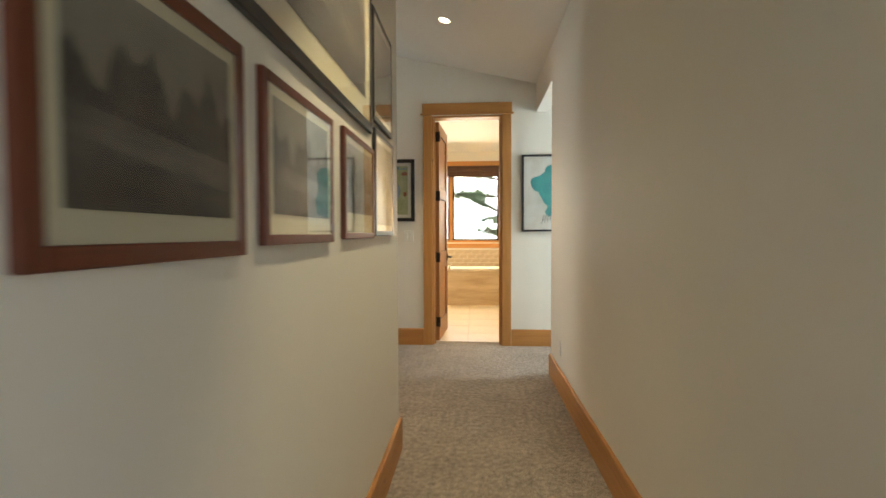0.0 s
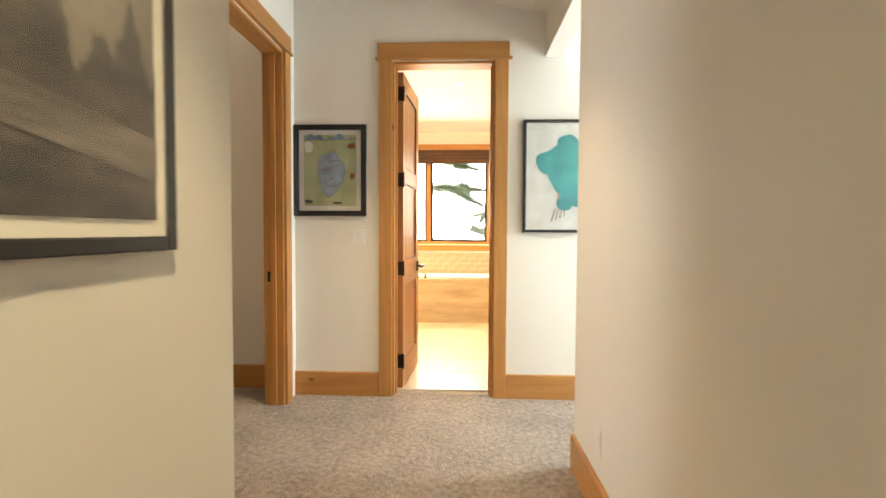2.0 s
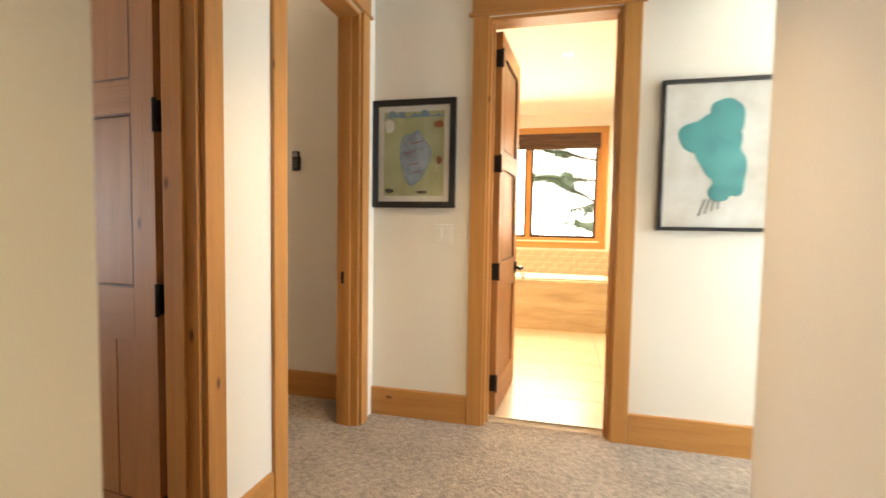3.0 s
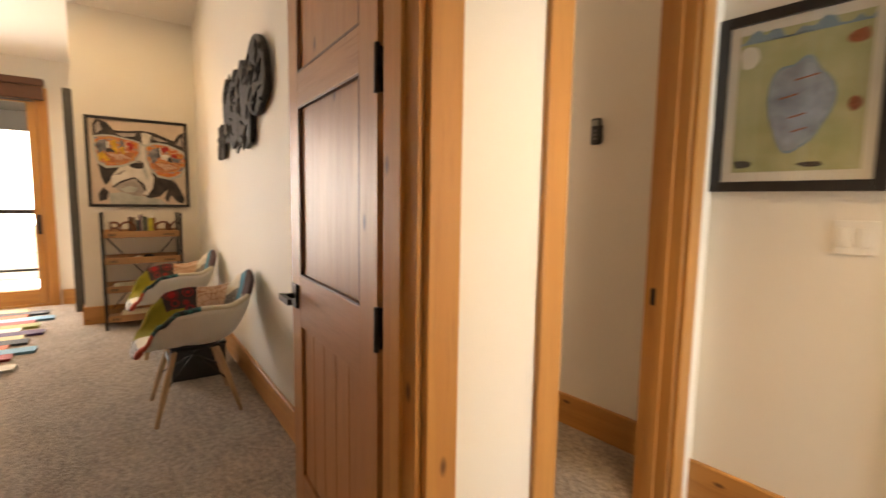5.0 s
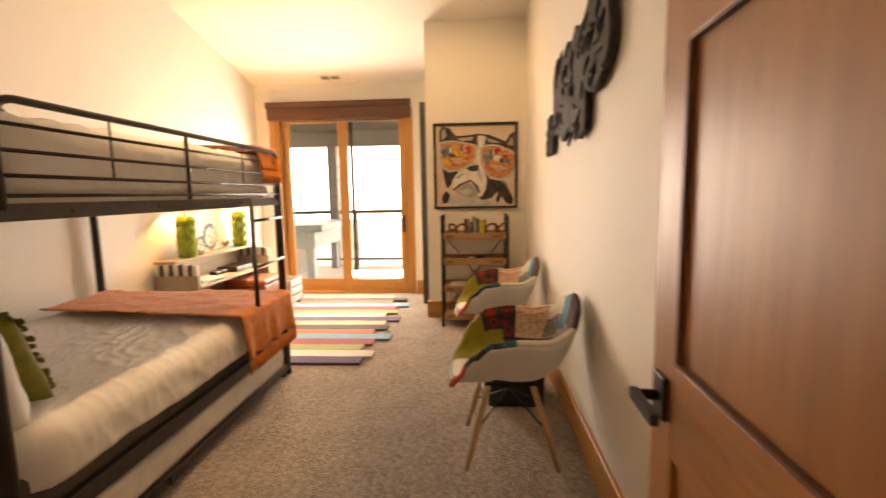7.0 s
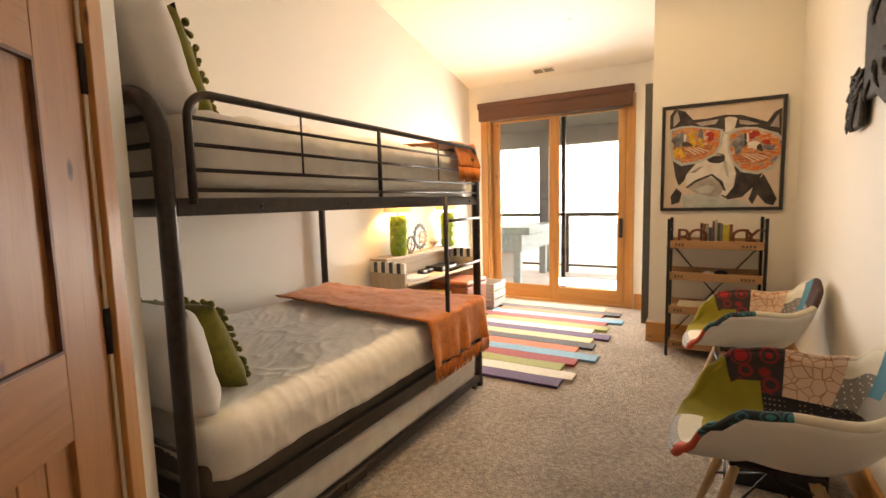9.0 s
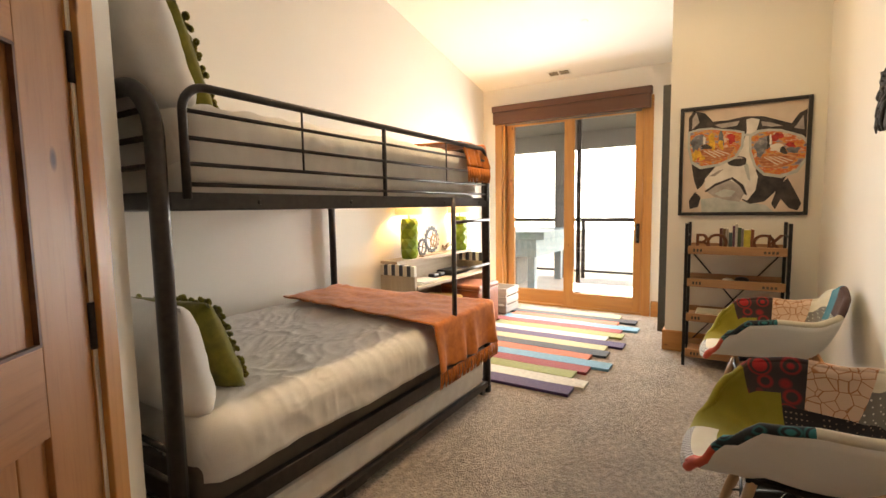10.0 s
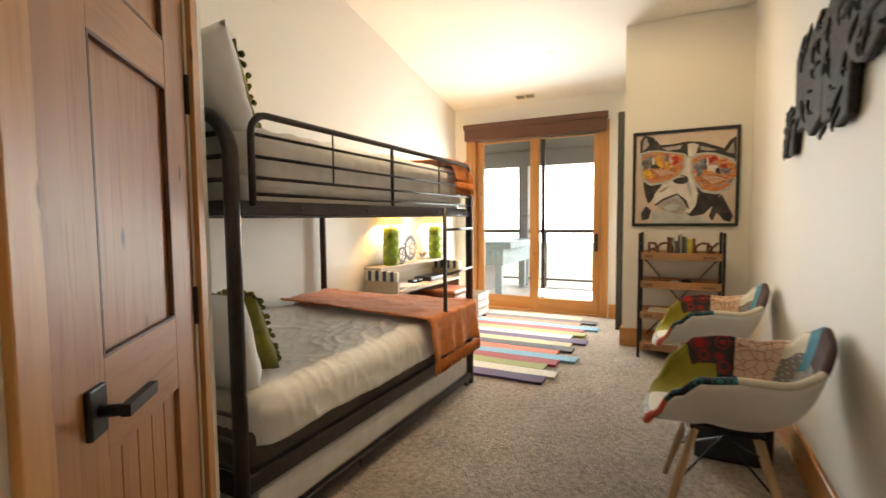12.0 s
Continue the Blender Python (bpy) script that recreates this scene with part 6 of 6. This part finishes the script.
for x in (0.0, -CWL + 0.03):
    for k in range(9):
        y0 = k * CWD / 9
        boxpart("striped_cap", console, STRIPE[k % 2], (x - 0.034, y0, 0.60, x + 0.006, y0 + CWD / 9 - 0.001, 0.70 - 0.010 * abs(k - 4) / 4), 0.006)

GLAZE = m_plain("green_glazed_ceramic", (0.19, 0.28, 0.02), 0.12, 0, 0.2, 12, 0.0)
SHADE = N("linen_lamp_shade")
SHADE.b.inputs["Transmission Weight"].default_value = 0.55
SHADE = SHADE.out((0.80, 0.68, 0.48), 0.9)


def table_lamp(x, y, label):
    """A faceted ceramic base with a drum shade."""
    p = CON @ Vector((x, y, 0.725))
    top = thing("table_lamp", Matrix.Translation(p), label, "table lamp", "green table lamps")
    bm = bmesh.new()
    n, rings = 7, []
    for k in range(9):
        z = 0.39 * k / 8
        r = 0.084 + (0.007 if k % 2 else 0.0) - (0.014 if k in (0, 8) else 0)
        rings.append([bm.verts.new((r * math.cos(6.2832 * (i + 0.5 * (k % 2)) / n), r * math.sin(6.2832 * (i + 0.5 * (k % 2)) / n), z)) for i in range(n)])
    for k in range(8):
        a, b = rings[k], rings[k + 1]
        for i in range(n):
            if k % 2 == 0:
                bm.faces.new((a[i], a[(i + 1) % n], b[i]))
                bm.faces.new((a[(i + 1) % n], b[(i + 1) % n], b[i]))
            else:
                bm.faces.new((a[i], b[(i + 1) % n], b[i]))
                bm.faces.new((a[i], a[(i + 1) % n], b[(i + 1) % n]))
    bm.faces.new(rings[0][::-1])
    bm.faces.new(rings[-1])
    bmesh.ops.recalc_face_normals(bm, faces=bm.faces)
    part("base", bm, GLAZE, top, "faceted green glazed base")
    bm = bmesh.new()
    tube(bm, [(0, 0, 0.39), (0, 0, 0.50)], 0.008, 10)
    part("stem", bm, CHROME, top)
    bm = bmesh.new()
    for r0, r1, s in ((0.135, 0.125, 1), (0.132, 0.122, -1)):
        a = [bm.verts.new((r0 * math.cos(6.2832 * i / 32), r0 * math.sin(6.2832 * i / 32), 0.43)) for i in range(32)]
        b = [bm.verts.new((r1 * math.cos(6.2832 * i / 32), r1 * math.sin(6.2832 * i / 32), 0.63)) for i in range(32)]
        for i in range(32): bm.faces.new((a[i], a[(i + 1) % 32], b[(i + 1) % 32], b[i])).smooth = True
    part("shade", bm, SHADE, top, "pale drum shade")
    bm = bmesh.new()
    bmesh.ops.create_uvsphere(bm, u_segments=14, v_segments=10, radius=0.028, matrix=Matrix.Translation((0, 0, 0.53)))
    part("bulb", bm, BULB, top, "lit bulb").visible_shadow = False


table_lamp(-0.29, 0.13, "green faceted ceramic table lamp, lit, on the console")
table_lamp(-1.27, 0.13, "green faceted ceramic table lamp, lit, on the console")
# gear ornament
BRASS = m_plain("aged_brass", (0.20, 0.12, 0.06), 0.4, 0.8, 0.3, 30)
top = thing("gear_sculpture", CON @ Matrix.Translation((-0.70, 0.12, 0.725)), "aged metal gear and propeller sculpture on the console", "sculpture")


def gear(cx_, cz_, r, teeth, mat, yy=0.0):
    bm = bmesh.new()
    n = teeth * 4
    out = [(cx_ + r * (1.0 if (i % 4) < 2 else 0.87) * math.cos(6.2832 * i / n), cz_ + r * (1.0 if (i % 4) < 2 else 0.87) * math.sin(6.2832 * i / n)) for i in range(n)]
    inn = [(cx_ + r * 0.70 * math.cos(6.2832 * i / n), cz_ + r * 0.70 * math.sin(6.2832 * i / n)) for i in range(n)]
    F = [[bm.verts.new((p[0], yy + s, p[1])) for p in ring] for s in (-0.006, 0.006) for ring in (out, inn)]
    for i in range(n):
        j = (i + 1) % n
        bm.faces.new((F[0][i], F[0][j], F[1][j], F[1][i]))
        bm.faces.new((F[2][j], F[2][i], F[3][i], F[3][j]))
        bm.faces.new((F[0][j], F[0][i], F[2][i], F[2][j]))
        bm.faces.new((F[1][i], F[1][j], F[3][j], F[3][i]))
    for k in range(4):
        a = 6.2832 * k / 4 + 0.3
        tube(bm, [(cx_, yy, cz_), (cx_ + r * 0.75 * math.cos(a), yy, cz_ + r * 0.75 * math.sin(a))], 0.006, 6)
    part("gear", bm, mat, top)


gear(0.0, 0.15, 0.135, 16, IRON)
gear(0.20, 0.09, 0.085, 12, IRON, 0.02)
gear(-0.02, 0.14, 0.07, 10, BRASS, 0.015)
for a in (0.5, 2.2, 3.6):
    bm = bmesh.new()
    tube(bm, [(-0.18, 0.05, 0.05), (-0.18 + 0.10 * math.cos(a), 0.07, 0.055 + 0.07 * abs(math.sin(a)))], [0.016, 0.008], 8)
    part("propeller_arm", bm, BRASS, top)
boxpart("stand", top, BRASS, (-0.20, 0.0, 0.0, 0.24, 0.06, 0.012), 0.003)
top = thing("magazine_stack", CON @ Matrix.Translation((-0.42, 0.16, 0.511)), "white magazines lying on the console shelf", "magazines")
for i in range(3): boxpart("magazine", top, PAPERW, (-0.02 * i, 0.01 * i, 0.007 * i, 0.30 - 0.02 * i, 0.21 + 0.008 * i, 0.007 * i + 0.0065), 0.001)
top = thing("game_console", CON @ Matrix.Translation((-0.95, 0.12, 0.511)), "black game console with controllers on the console shelf", "game console")
boxpart("console_body", top, BLACKPLASTIC, (-0.15, 0, 0, 0.17, 0.22, 0.05), 0.01)
for x in (-0.28, 0.24, 0.36): boxpart("controller", top, BLACKPLASTIC, (x - 0.05, 0.05, 0, x + 0.05, 0.13, 0.04), 0.014)
# leather ottomans and slatted crate beneath and beside it
LEATHER = m_plain("tan_leather", (0.30, 0.095, 0.045), 0.42, 0, 0.15, 40, 0.25)
MUSTARD = m_plain("mustard_leather", (0.46, 0.25, 0.045), 0.5, 0, 0.12, 40, 0.2)


def ottoman(m, w, d, h, mat, label):
    top = thing("ottoman", m, label, "ottoman")
    boxpart("body", top, mat, (-w / 2, -d / 2, 0.01, w / 2, d / 2, h - 0.05), 0.02)
    boxpart("cushion_top", top, mat, (-w / 2 - 0.004, -d / 2 - 0.004, h - 0.052, w / 2 + 0.004, d / 2 + 0.004, h), 0.022)
    bm = bmesh.new()
    for s in (-1, 1):
        tube(bm, [(-w / 2, s * (d / 2 + 0.003), h - 0.052), (w / 2, s * (d / 2 + 0.003), h - 0.052)], 0.004, 6)
        tube(bm, [(s * (w / 2 + 0.003), -d / 2, h - 0.052), (s * (w / 2 + 0.003), d / 2, h - 0.052)], 0.004, 6)
    part("welt", bm, mat, top)


ottoman(CON @ Matrix.Translation((-0.98, 0.42, 0)), 0.46, 0.46, 0.43, LEATHER, "tan leather cube ottoman under the console table")
ottoman(CON @ Matrix.Translation((-0.44, 0.33, 0)), 0.40, 0.40, 0.36, MUSTARD, "mustard leather cube ottoman under the console table")
top = thing("wooden_crate", ROOM @ Matrix.Translation((-5.95, 3.86, 0)), "grey slatted wooden crate beside the sliding door", "crate")
for z in (0.02, 0.12, 0.22):
    for y in (-0.17, 0.16): boxpart("slat", top, DECK[0], (-0.17, y, z, 0.17, y + 0.012, z + 0.08), 0.002)
    for x in (-0.182, 0.17): boxpart("slat", top, DECK[1], (x, -0.17, z, x + 0.012, 0.172, z + 0.08), 0.002)
for x in (-0.168, 0.14):
    for y in (-0.156, 0.13): boxpart("corner_post", top, DECK[2], (x, y, 0.0, x + 0.028, y + 0.028, 0.30), 0.002)
boxpart("bottom", top, DECK[0], (-0.168, -0.156, 0.03, 0.168, 0.158, 0.04))

# ---- ceiling vent and sprinkler ----
RS = math.atan(0.232)
vent = thing("ceiling_vent", ROOM @ Matrix.Translation((-6.29, 4.47, room_z(-6.29))) @ Matrix.Rotation(-RS, 4, "Y"), "white slotted vent in the vaulted ceiling", "vent")
boxpart("backing", vent, IRON, (-0.05, -0.12, -0.004, 0.05, 0.12, -0.001))
for b in ((-0.06, -0.13, -0.009, -0.045, 0.13, -0.001), (0.045, -0.13, -0.009, 0.06, 0.13, -0.001), (-0.045, -0.13, -0.009, 0.045, -0.115, -0.001), (-0.045, 0.115, -0.009, 0.045, 0.13, -0.001), (-0.045, -0.01, -0.009, 0.045, 0.01, -0.001)):
    boxpart("frame", vent, PLASTIC, b, 0.002)
for i in range(5): boxpart("slat", vent, m_plain("vent_grey", (0.36, 0.30, 0.22), 0.5), (-0.037 + 0.016 * i, -0.115, -0.008, -0.031 + 0.016 * i, 0.115, -0.004))
spr = thing("sprinkler_head", ROOM @ Matrix.Translation((-5.45, 4.98, room_z(-5.45))) @ Matrix.Rotation(-RS, 4, "Y"), "small white concealed sprinkler cap in the ceiling", "sprinkler")
bm = bmesh.new()
tube(bm, [(0, 0, -0.001), (0, 0, -0.008)], [0.032, 0.028], 24)
part("cap", bm, PLASTIC, spr)


# ---- bright hazy distance beyond the windows ----
HAZE = m_emit("bright_haze", (0.92, 0.96, 1.0), 5.0)
for name, dims in (("backdrop_west", (-90.0, -70, -3.3, -89.9, 80, 60)), ("backdrop_north", (-70, 89.9, -3.3, 80, 90.0, 60))):
    tagged(boxpart(name, None, HAZE, dims), "plain bright overexposed sky beyond the house", "sky", kind="structure")
